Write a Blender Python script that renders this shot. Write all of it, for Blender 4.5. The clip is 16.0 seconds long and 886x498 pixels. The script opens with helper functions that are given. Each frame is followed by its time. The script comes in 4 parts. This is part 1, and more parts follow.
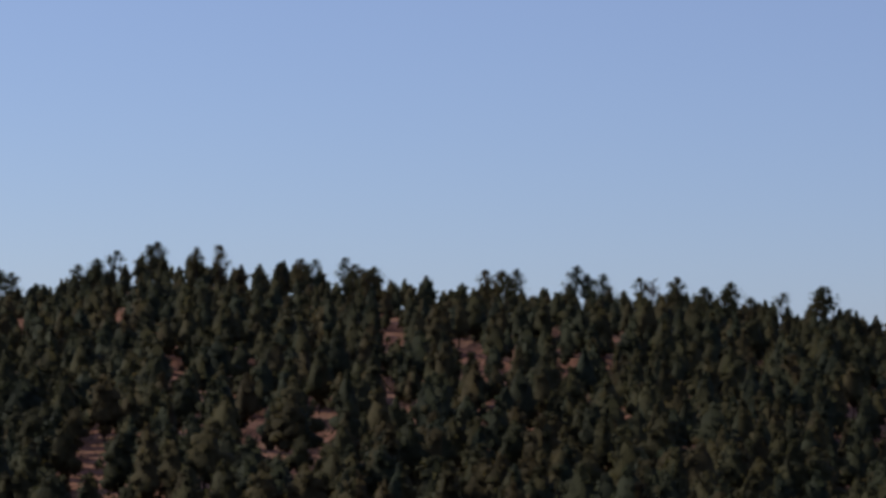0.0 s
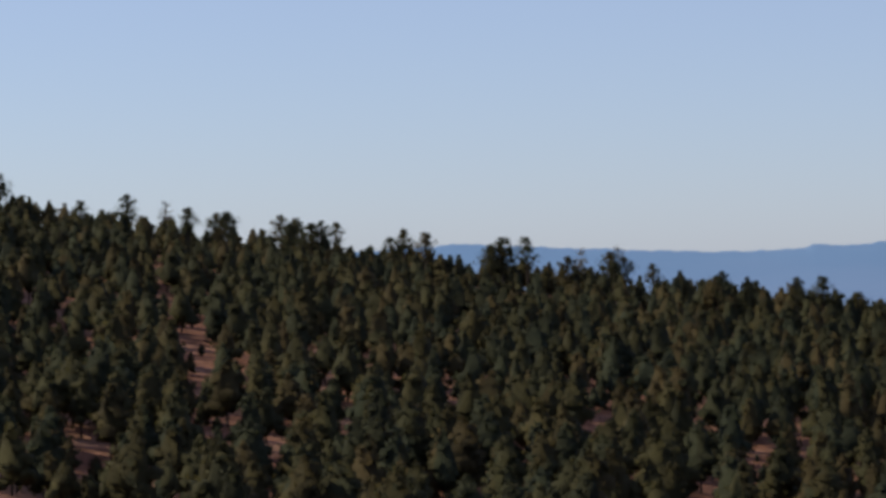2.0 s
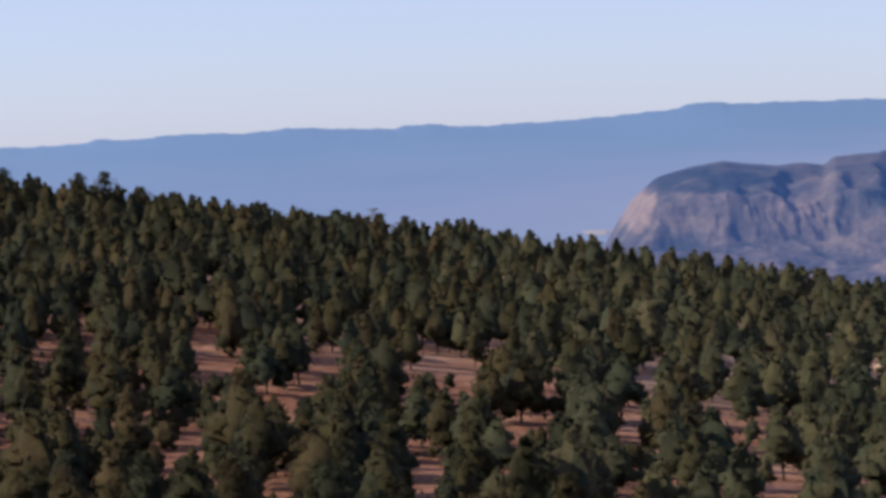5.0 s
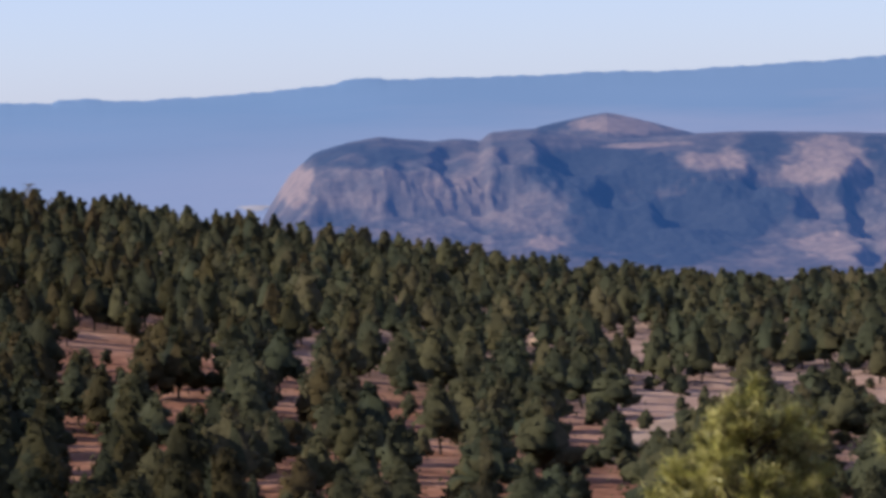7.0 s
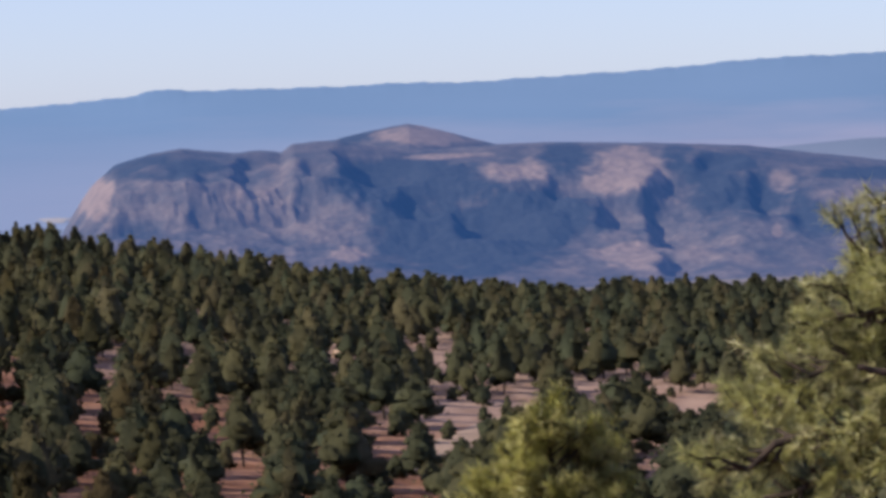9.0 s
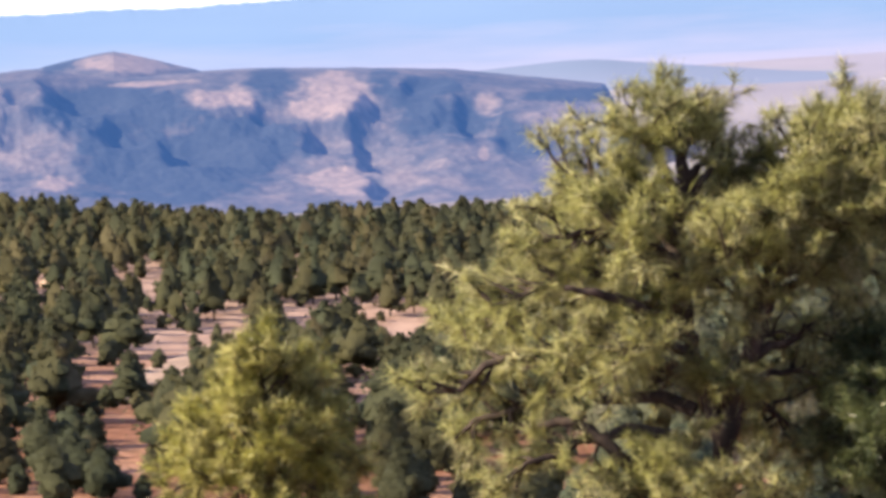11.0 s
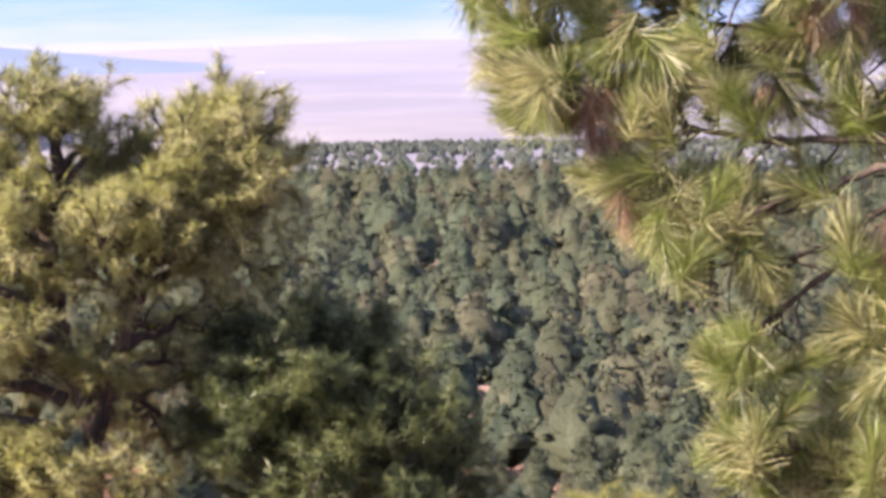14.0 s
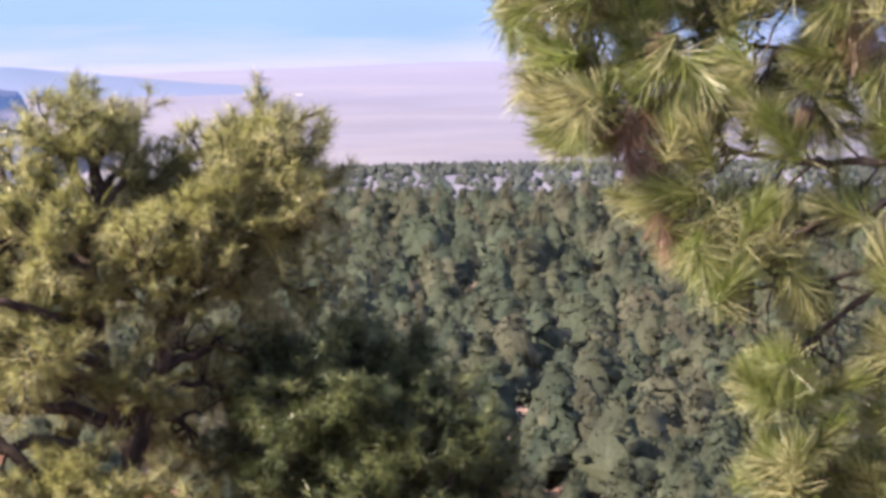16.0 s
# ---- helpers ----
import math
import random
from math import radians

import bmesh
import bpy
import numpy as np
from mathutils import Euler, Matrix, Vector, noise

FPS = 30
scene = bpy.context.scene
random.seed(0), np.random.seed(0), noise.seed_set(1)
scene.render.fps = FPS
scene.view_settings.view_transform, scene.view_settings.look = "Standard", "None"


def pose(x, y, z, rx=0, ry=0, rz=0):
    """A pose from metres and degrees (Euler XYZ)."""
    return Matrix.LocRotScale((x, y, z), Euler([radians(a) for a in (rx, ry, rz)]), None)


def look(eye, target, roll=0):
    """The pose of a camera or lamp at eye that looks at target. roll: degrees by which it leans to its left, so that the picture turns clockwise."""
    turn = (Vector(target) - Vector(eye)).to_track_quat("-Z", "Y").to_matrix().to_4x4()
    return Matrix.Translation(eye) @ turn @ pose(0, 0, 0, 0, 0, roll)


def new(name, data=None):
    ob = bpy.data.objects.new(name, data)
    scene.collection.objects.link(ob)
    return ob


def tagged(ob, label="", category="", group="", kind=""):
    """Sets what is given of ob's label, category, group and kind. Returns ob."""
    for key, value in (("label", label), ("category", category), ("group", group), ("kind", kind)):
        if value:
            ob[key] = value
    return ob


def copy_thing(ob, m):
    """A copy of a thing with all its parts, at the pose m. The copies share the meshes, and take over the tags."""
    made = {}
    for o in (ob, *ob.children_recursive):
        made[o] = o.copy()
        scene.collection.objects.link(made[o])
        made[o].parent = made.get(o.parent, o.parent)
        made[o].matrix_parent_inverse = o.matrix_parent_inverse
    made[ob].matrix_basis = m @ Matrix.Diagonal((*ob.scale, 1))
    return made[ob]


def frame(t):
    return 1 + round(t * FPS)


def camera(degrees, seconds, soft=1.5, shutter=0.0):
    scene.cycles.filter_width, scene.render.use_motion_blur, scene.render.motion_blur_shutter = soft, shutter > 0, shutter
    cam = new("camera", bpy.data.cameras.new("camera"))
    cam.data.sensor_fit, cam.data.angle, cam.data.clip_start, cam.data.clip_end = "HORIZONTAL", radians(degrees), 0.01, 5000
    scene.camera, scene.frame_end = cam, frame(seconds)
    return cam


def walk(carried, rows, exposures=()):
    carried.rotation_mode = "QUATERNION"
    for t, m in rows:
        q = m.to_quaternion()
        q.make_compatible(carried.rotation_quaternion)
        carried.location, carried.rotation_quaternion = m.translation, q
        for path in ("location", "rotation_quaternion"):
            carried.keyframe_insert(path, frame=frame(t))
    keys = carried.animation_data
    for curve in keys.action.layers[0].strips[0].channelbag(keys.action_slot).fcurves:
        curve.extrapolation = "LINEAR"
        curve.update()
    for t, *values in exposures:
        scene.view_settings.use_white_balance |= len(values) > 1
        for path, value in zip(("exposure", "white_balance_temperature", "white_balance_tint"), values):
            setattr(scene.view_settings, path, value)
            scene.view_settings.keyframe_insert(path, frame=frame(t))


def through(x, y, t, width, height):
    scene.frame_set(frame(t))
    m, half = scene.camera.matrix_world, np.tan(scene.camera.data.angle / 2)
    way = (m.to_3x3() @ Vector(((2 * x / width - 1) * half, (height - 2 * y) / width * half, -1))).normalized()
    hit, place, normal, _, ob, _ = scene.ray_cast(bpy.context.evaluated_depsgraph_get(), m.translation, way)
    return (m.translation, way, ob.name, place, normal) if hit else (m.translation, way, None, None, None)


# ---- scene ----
cam = camera(16.0, 16.0, soft=3.7, shutter=0.0)
EYE = 1.6
# seconds, yaw to the right of +y, pitch, roll
ROWS = [
    (0.0, 0.070, 2.485, 0.672),
    (0.5, 4.721, 2.279, 0.178),
    (1.0, 8.851, 1.803, -0.400),
    (1.5, 11.659, 1.166, -0.716),
    (2.0, 15.014, 0.365, -0.999),
    (2.5, 17.556, -0.424, -1.120),
    (3.0, 19.385, -0.546, -1.213),
    (3.5, 21.596, -0.734, -1.339),
    (4.0, 23.972, -1.257, -1.440),
    (4.5, 25.981, -1.527, -1.638),
    (5.0, 27.955, -1.846, -1.748),
    (5.2, 28.760, -2.010, -1.721),
    (7.3, 34.886, -2.304, -1.519),
    (7.5, 35.336, -2.165, -1.488),
    (8.0, 35.981, -1.958, -1.592),
    (8.2, 36.310, -1.996, -1.616),
    (10.3, 40.836, -3.302, -1.894),
    (10.5, 41.459, -3.489, -1.951),
    (11.0, 43.016, -3.901, -2.330),
    (11.5, 44.169, -3.734, -2.345),
    (12.0, 45.499, -3.247, -2.045),
    (12.5, 47.803, -3.241, -1.719),
    (13.0, 50.612, -3.756, -1.277),
    (13.5, 52.022, -3.968, -0.989),
    (14.0, 54.394, -4.370, -0.588),
    (14.5, 55.596, -4.719, -0.511),
    (15.0, 55.514, -4.382, -0.338),
    (15.5, 54.885, -3.525, -0.418),
    (16.0, 53.696, -3.964, -0.620),
]
# seconds, stops, kelvin, tint
EXPOSURES = [(0.0, -0.33, 6100, 6), (0.5, -0.28, 5500, -6), (1.0, -0.26, 5600, -3), (1.5, -0.13, 6050, 2), (2.0, 0.05, 6700, 4), (2.5, 0.15, 6350, 4), (3.5, 0.12, 6300, 5), (4.5, 0.29, 6600, 11), (5.0, 0.37, 6550, 12),
             (7.5, 0.42, 6350, 10), (8.0, 0.32, 6300, 9), (10.5, 1.17, 7200, 12), (11.0, 1.45, 7300, 11), (11.5, 1.37, 7200, 12), (12.0, 0.97, 6700, 12), (12.5, 1.0, 7000, 13),
             (13.0, 1.5, 7150, 17), (13.5, 1.66, 7100, 19), (14.5, 2.1, 6750, 18), (15.0, 2.06, 6650, 18), (15.5, 1.38, 6800, 14), (16.0, 1.65, 6750, 17)]
walk(cam, [(t, pose(0, 0, EYE, 0, 0, -yaw) @ pose(0, 0, 0, 90 + pitch, 0, 0) @ pose(0, 0, 0, 0, 0, roll))
           for t, yaw, pitch, roll in ROWS], EXPOSURES)

# ---- daylight ----
SUN_AZ, SUN_EL = -63.0, 31.0
world = bpy.data.worlds.new("sky")
scene.world = world
world.use_nodes = True
wn = world.node_tree.nodes
sky = wn.new("ShaderNodeTexSky")
sky.sky_type = "NISHITA"
sky.sun_disc = False
sky.sun_elevation = radians(SUN_EL)
sky.sun_rotation = radians(SUN_AZ)
sky.altitude = 1900.0
sky.air_density, sky.dust_density, sky.ozone_density = 1.0, 1.8, 3.5
wn["Background"].inputs["Strength"].default_value = 0.106
tint = wn.new("ShaderNodeMix")
tint.data_type, tint.blend_type = "RGBA", "MULTIPLY"
tint.inputs[0].default_value = 1.0
tint.inputs[7].default_value = (0.925, 0.95, 1.09, 1.0)
calm = wn.new("ShaderNodeHueSaturation")
calm.inputs["Saturation"].default_value = 0.95
world.node_tree.links.new(sky.outputs["Color"], calm.inputs["Color"])
veil = wn.new("ShaderNodeMix")
veil.data_type = "RGBA"
veil.inputs[0].default_value = 0.3
veil.inputs[7].default_value = (5.6, 5.5, 7.4, 1.0)
world.node_tree.links.new(calm.outputs["Color"], veil.inputs[6])
world.node_tree.links.new(veil.outputs[2], tint.inputs[6])
world.node_tree.links.new(tint.outputs[2], wn["Background"].inputs["Color"])
sun = new("sun", bpy.data.lights.new("sun", "SUN"))
sun.data.energy, sun.data.angle, sun.data.color = 5.0, radians(0.53), (1.0, 0.90, 0.76)
a, e = radians(SUN_AZ), radians(SUN_EL)
sun.matrix_world = look((0, 0, 60), (-60 * math.sin(a) * math.cos(e), -60 * math.cos(a) * math.cos(e), 60 - 60 * math.sin(e)))


# ---- materials ----
class Nodes:
    """A node material under construction."""

    def __init__(self, name):
        self.mat = bpy.data.materials.new(name)
        self.mat.use_nodes = True
        self.tree = self.mat.node_tree
        self.bsdf = self.tree.nodes["Principled BSDF"]
        self.out = self.tree.nodes["Material Output"]

    def add(self, kind, **sockets):
        node = self.tree.nodes.new(kind)
        for key, value in sockets.items():
            self.put(node.inputs[key.replace("_", " ")], value)
        return node

    def put(self, socket, value):
        if isinstance(value, bpy.types.NodeSocket):
            self.tree.links.new(value, socket)
        else:
            socket.default_value = value

    def place(self):
        return self.add("ShaderNodeNewGeometry").outputs["Position"]

    def noise(self, scale, detail=4.0, vector=None, rough=0.55):
        n = self.add("ShaderNodeTexNoise", Scale=scale, Detail=detail, Roughness=rough)
        self.put(n.inputs["Vector"], vector if vector is not None else self.place())
        return n.outputs["Fac"]

    def steps(self, fac, stops):
        ramp = self.add("ShaderNodeValToRGB", Fac=fac)
        while len(ramp.color_ramp.elements) < len(stops):
            ramp.color_ramp.elements.new(0.5)
        for el, (at, colour) in zip(ramp.color_ramp.elements, stops):
            el.position, el.color = at, (*colour, 1)
        return ramp.outputs["Color"]

    def mix(self, fac, a, b, how="MIX"):
        m = self.tree.nodes.new("ShaderNodeMix")
        m.data_type, m.blend_type = "RGBA", how
        self.put(m.inputs[0], fac)
        self.put(m.inputs[6], a if isinstance(a, bpy.types.NodeSocket) else (*a, 1))
        self.put(m.inputs[7], b if isinstance(b, bpy.types.NodeSocket) else (*b, 1))
        return m.outputs[2]

    def maths(self, how, a, b=0.0):
        m = self.tree.nodes.new("ShaderNodeMath")
        m.operation = how
        self.put(m.inputs[0], a)
        self.put(m.inputs[1], b)
        return m.outputs[0]

    def stretch(self, x, y, z):
        m = self.add("ShaderNodeMapping", Vector=self.place())
        m.inputs["Scale"].default_value = (x, y, z)
        return m.outputs["Vector"]

    def bump(self, height, distance, strength=0.6):
        b = self.add("ShaderNodeBump", Height=height, Distance=distance, Strength=strength)
        self.put(self.bsdf.inputs["Normal"], b.outputs["Normal"])

    def done(self, colour, rough=0.9, gloss=0.2):
        self.put(self.bsdf.inputs["Base Color"], colour)
        self.put(self.bsdf.inputs["Roughness"], rough)
        self.put(self.bsdf.inputs["Specular IOR Level"], gloss)
        return self.mat


def ground_material():
    n = Nodes("red soil and dry grass")
    soil = n.steps(n.noise(0.05, 6), [(0.3, (0.14, 0.058, 0.035)), (0.5, (0.25, 0.118, 0.074)), (0.72, (0.36, 0.205, 0.143))])
    fine = n.steps(n.noise(0.45, 6), [(0.38, (0.4, 0.38, 0.34)), (0.6, (1.0, 1.0, 1.0))])
    soil = n.mix(0.75, soil, fine, "MULTIPLY")
    # the red earth gives way to pale sand in the east
    easting = n.add("ShaderNodeSeparateXYZ", Vector=n.place()).outputs["X"]
    sandy = n.add("ShaderNodeMapRange", Value=n.maths("ADD", easting, n.maths("MULTIPLY", n.noise(0.02, 4), 160.0)), From_Min=330.0, From_Max=430.0, To_Max=0.8).outputs["Result"]
    soil = n.mix(sandy, soil, n.steps(n.noise(0.11, 6), [(0.36, (0.215, 0.142, 0.111)), (0.6, (0.37, 0.262, 0.212))]))
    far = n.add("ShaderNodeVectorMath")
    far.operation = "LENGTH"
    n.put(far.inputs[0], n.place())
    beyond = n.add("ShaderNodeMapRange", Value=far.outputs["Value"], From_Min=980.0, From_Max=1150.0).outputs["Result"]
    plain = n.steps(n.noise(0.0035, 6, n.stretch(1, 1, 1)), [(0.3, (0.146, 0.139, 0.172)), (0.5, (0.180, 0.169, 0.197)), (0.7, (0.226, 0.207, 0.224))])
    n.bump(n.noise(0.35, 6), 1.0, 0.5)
    # the plain turns lilac with distance: haze put into the base colour
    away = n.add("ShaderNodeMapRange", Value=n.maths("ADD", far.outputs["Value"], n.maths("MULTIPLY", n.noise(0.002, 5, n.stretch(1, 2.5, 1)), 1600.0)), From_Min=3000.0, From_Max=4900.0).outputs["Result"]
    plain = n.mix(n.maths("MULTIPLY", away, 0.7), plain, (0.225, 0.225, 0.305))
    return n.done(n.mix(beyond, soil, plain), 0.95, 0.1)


def foliage_material(name, hues, cells=0.19, spread=0.6, through=0.22):
    """Conifer foliage whose hue changes from tree to tree: olive, brown-green, deep green."""
    n = Nodes(name)
    flat = n.stretch(1, 1, 0)
    cell = n.add("ShaderNodeTexVoronoi", Scale=cells, Vector=flat)
    tree = n.add("ShaderNodeSeparateColor", Color=cell.outputs["Color"])
    hue = n.steps(tree.outputs["Red"], list(zip((0.0, 0.35, 0.7, 1.0), hues)))
    tone = n.maths("ADD", 1.0 - spread / 2, n.maths("MULTIPLY", tree.outputs["Green"], spread))
    shade = n.add("ShaderNodeCombineColor", Red=tone, Green=tone, Blue=tone).outputs["Color"]
    colour = n.mix(1.0, hue, shade, "MULTIPLY")
    grain = n.steps(n.noise(2.2, 5, rough=0.7), [(0.36, (0.68, 0.68, 0.68)), (0.62, (1.12, 1.12, 1.12))])
    colour = n.mix(0.8, colour, grain, "MULTIPLY")
    n.done(colour, 0.8, 0.12)
    n.bump(n.noise(1.5, 5, rough=0.7), 0.5, 0.6)
    thin = n.add("ShaderNodeBsdfTranslucent", Color=colour)
    blend = n.add("ShaderNodeMixShader", Fac=through)
    n.put(blend.inputs[1], n.bsdf.outputs[0])
    n.put(blend.inputs[2], thin.outputs[0])
    n.put(n.out.inputs["Surface"], blend.outputs[0])
    return n.mat


def bark_material(name, dark, light):
    n = Nodes(name)
    plates = n.noise(9.0, 6, n.stretch(1, 1, 0.3))
    n.bump(plates, 0.03, 0.9)
    return n.done(n.steps(plates, [(0.35, dark), (0.62, light)]), 0.92, 0.1)


def needle_material(name, low, mid, high, through=0.35, patch=1.8, fresh=None, ends=(0.3, 0.85)):
    """Needles: each one has a tone of its own, and whole shoots are darker, yellower or fresher than others. In some
    materials the tones also carry shade and sunlit tips.
    """
    n = Nodes(name)
    island = n.add("ShaderNodeNewGeometry").outputs["Random Per Island"]
    tone = n.maths("ADD", n.maths("MULTIPLY", island, 0.5), n.maths("MULTIPLY", n.noise(patch, 2), 0.6))
    colour = n.steps(tone, [(ends[0], low), (0.55, mid), (ends[1], high)])
    if fresh:
        colour = n.mix(n.steps(n.noise(patch * 0.9, 2, n.stretch(1.0, 1.0, 1.3)), [(0.45, (0.0, 0.0, 0.0)), (0.58, (0.75, 0.75, 0.75))]), colour, fresh)
    n.done(colour, 0.36, 0.5)
    glow = n.add("ShaderNodeBsdfTranslucent", Color=colour)
    blend = n.add("ShaderNodeMixShader", Fac=through)
    n.put(blend.inputs[1], n.bsdf.outputs[0])
    n.put(blend.inputs[2], glow.outputs[0])
    n.put(n.out.inputs["Surface"], blend.outputs[0])
    return n.mat


def rock_material(name, scrub, talus, bare, air):
    """The far mesa of the backdrop: scrub, grey talus and bare pink earth, the lit air before it put into the emission.
    """
    n = Nodes(name)
    cover = n.add("ShaderNodeAttribute")
    cover.attribute_name = "bareness"
    patch = n.maths("ADD", cover.outputs["Fac"], n.maths("MULTIPLY", n.maths("SUBTRACT", n.noise(0.03, 8, n.stretch(1, 1, 1.6), rough=0.72), 0.5), 1.35))
    body = n.steps(patch, [(0.08, scrub), (0.45, talus), (0.95, bare)])
    speck = n.steps(n.noise(0.16, 5), [(0.4, (0.62, 0.62, 0.62)), (0.6, (1.0, 1.0, 1.0))])
    n.bump(n.noise(0.06, 7), 2.0, 0.4)
    # even blue glow in place of haze
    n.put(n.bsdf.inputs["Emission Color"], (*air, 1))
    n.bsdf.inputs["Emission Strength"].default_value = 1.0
    return n.done(n.mix(0.6, body, speck, "MULTIPLY"), 0.95, 0.1)


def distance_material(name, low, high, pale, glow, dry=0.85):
    """Far country, with miles of lit air put into its blue colour and emission."""
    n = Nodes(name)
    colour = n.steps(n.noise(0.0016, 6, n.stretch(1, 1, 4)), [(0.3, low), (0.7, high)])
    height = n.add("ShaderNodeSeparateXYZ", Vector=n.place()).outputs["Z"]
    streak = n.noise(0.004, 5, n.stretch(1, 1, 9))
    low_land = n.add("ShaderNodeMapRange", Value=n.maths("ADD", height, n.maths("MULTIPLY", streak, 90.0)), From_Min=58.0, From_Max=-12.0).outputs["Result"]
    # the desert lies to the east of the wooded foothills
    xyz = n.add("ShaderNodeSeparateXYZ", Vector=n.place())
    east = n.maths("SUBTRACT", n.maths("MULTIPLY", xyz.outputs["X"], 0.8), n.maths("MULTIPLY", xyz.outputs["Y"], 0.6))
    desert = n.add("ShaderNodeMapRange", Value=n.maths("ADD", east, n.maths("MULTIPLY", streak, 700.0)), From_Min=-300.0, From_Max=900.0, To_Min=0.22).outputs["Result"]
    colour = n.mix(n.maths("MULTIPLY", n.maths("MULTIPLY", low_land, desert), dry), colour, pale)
    # this painted air glows brighter towards the sun
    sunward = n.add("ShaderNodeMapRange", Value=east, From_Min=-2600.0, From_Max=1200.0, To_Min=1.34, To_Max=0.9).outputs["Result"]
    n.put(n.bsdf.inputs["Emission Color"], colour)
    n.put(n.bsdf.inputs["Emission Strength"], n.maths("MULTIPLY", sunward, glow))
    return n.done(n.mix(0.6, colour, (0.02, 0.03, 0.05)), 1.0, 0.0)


SOIL = ground_material()
ROOF = bark_material("white sheet roof", (0.5, 0.5, 0.52), (0.62, 0.61, 0.62))
TRACK = bark_material("pale trodden sand", (0.26, 0.178, 0.132), (0.37, 0.27, 0.205))
SALT = bark_material("pale salt crust", (0.24, 0.24, 0.275), (0.33, 0.325, 0.35))
CROWN = foliage_material("pine and juniper foliage", ((0.036, 0.043, 0.026), (0.049, 0.049, 0.024), (0.063, 0.055, 0.023), (0.077, 0.057, 0.026)), 0.13, 0.4, 0.45)
# greyer and paler than CROWN: haze over the eastern slope put into the colour
CROWN_HAZED = foliage_material("grey-green foliage, haze in the colour", ((0.088, 0.113, 0.079), (0.105, 0.124, 0.082), (0.124, 0.131, 0.085), (0.141, 0.134, 0.092)), 0.11, 0.42, 0.48)
# a step between CROWN and the hazed grey
CROWN_MID = foliage_material("sage-olive mid-forest foliage", ((0.052, 0.062, 0.037), (0.067, 0.070, 0.038), (0.082, 0.077, 0.038), (0.094, 0.080, 0.043)), 0.12, 0.45, 0.42)
# aerial haze put into the colour of the farthest trees
CROWN_FAR_HAZED = foliage_material("blue-green far woods, haze in the colour", ((0.055, 0.070, 0.066), (0.068, 0.080, 0.070), (0.080, 0.088, 0.074), (0.088, 0.092, 0.078)))
BARK = bark_material("dark pine bark", (0.024, 0.019, 0.016), (0.064, 0.047, 0.038))
DEAD = bark_material("weathered grey wood", (0.26, 0.235, 0.2), (0.46, 0.415, 0.35))
NEEDLE = needle_material("yellow-green needles", (0.06, 0.074, 0.022), (0.395, 0.385, 0.142), (0.81, 0.76, 0.46), 0.54, 2.2, (0.425, 0.425, 0.147), (0.36, 0.82))
NEEDLE_GOLD = needle_material("gold-green needles", (0.065, 0.066, 0.018), (0.37, 0.35, 0.09), (0.80, 0.73, 0.34), 0.52, 2.6, (0.42, 0.41, 0.10), (0.36, 0.82))
NEEDLE_DEAD = needle_material("dead brown needles", (0.12, 0.07, 0.04), (0.25, 0.16, 0.10), (0.5, 0.38, 0.26))
# the big pine's shade is in this dark green, sunlit tips in its patches
NEEDLE_DARK = needle_material("deep green needles, darkened for shade", (0.032, 0.052, 0.025), (0.085, 0.122, 0.055), (0.38, 0.40, 0.17), 0.38, 2.4, (0.17, 0.20, 0.075))
# darkest tone stands for shade among the shoots, palest for their highlights
NEEDLE_NEAR = needle_material("fresh green needles", (0.018, 0.032, 0.011), (0.185, 0.192, 0.054), (0.63, 0.60, 0.33), 0.4, 4.2, (0.15, 0.195, 0.036), (0.38, 0.8))
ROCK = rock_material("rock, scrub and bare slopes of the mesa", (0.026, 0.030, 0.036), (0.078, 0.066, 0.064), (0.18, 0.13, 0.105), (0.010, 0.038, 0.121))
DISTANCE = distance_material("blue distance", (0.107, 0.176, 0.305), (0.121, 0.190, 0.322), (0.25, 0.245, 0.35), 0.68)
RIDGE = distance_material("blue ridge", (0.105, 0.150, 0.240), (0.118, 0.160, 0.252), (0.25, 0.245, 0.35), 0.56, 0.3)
TWIG = bark_material("flaky brown twig bark", (0.028, 0.022, 0.019), (0.105, 0.08, 0.066))
GREY_WOOD = bark_material("grey dead wood", (0.10, 0.092, 0.086), (0.21, 0.195, 0.18))
CONE = bark_material("brown pine cone", (0.05, 0.03, 0.022), (0.17, 0.108, 0.075))


# ---- mesh tools ----
def mesh_object(name, verts, faces, materials, parent=None, label="", smooth=True, slots=None, normals=None):
    me = bpy.data.meshes.new(name)
    verts, faces = np.asarray(verts, np.float32), np.asarray(faces, np.int32)
    me.vertices.add(len(verts))
    me.vertices.foreach_set("co", verts.ravel())
    k = faces.shape[1]
    me.loops.add(faces.size)
    me.loops.foreach_set("vertex_index", faces.ravel())
    me.polygons.add(len(faces))
    me.polygons.foreach_set("loop_start", np.arange(0, faces.size, k, dtype=np.int32))
    for m in materials:
        me.materials.append(m)
    if slots is not None:
        me.polygons.foreach_set("material_index", np.asarray(slots, np.int32))
    me.polygons.foreach_set("use_smooth", np.full(len(faces), smooth))
    me.update(calc_edges=True)
    if normals is not None:
        turned = me.attributes.new("custom_normal", "FLOAT_VECTOR", "POINT")
        unit = normals / (np.linalg.norm(normals, axis=1, keepdims=True) + 1e-9)
        turned.data.foreach_set("vector", np.asarray(unit, np.float32).ravel())
    ob = new(name, me)
    if parent is not None:
        ob.parent = parent
    if label:
        tagged(ob, label)
    return ob


def joined(pieces):
    """One pair of arrays from many (verts, faces)."""
    vs, fs, n = [], [], 0
    for v, f in pieces:
        vs.append(v)
        fs.append(np.asarray(f) + n)
        n += len(v)
    return np.concatenate(vs), np.concatenate(fs)


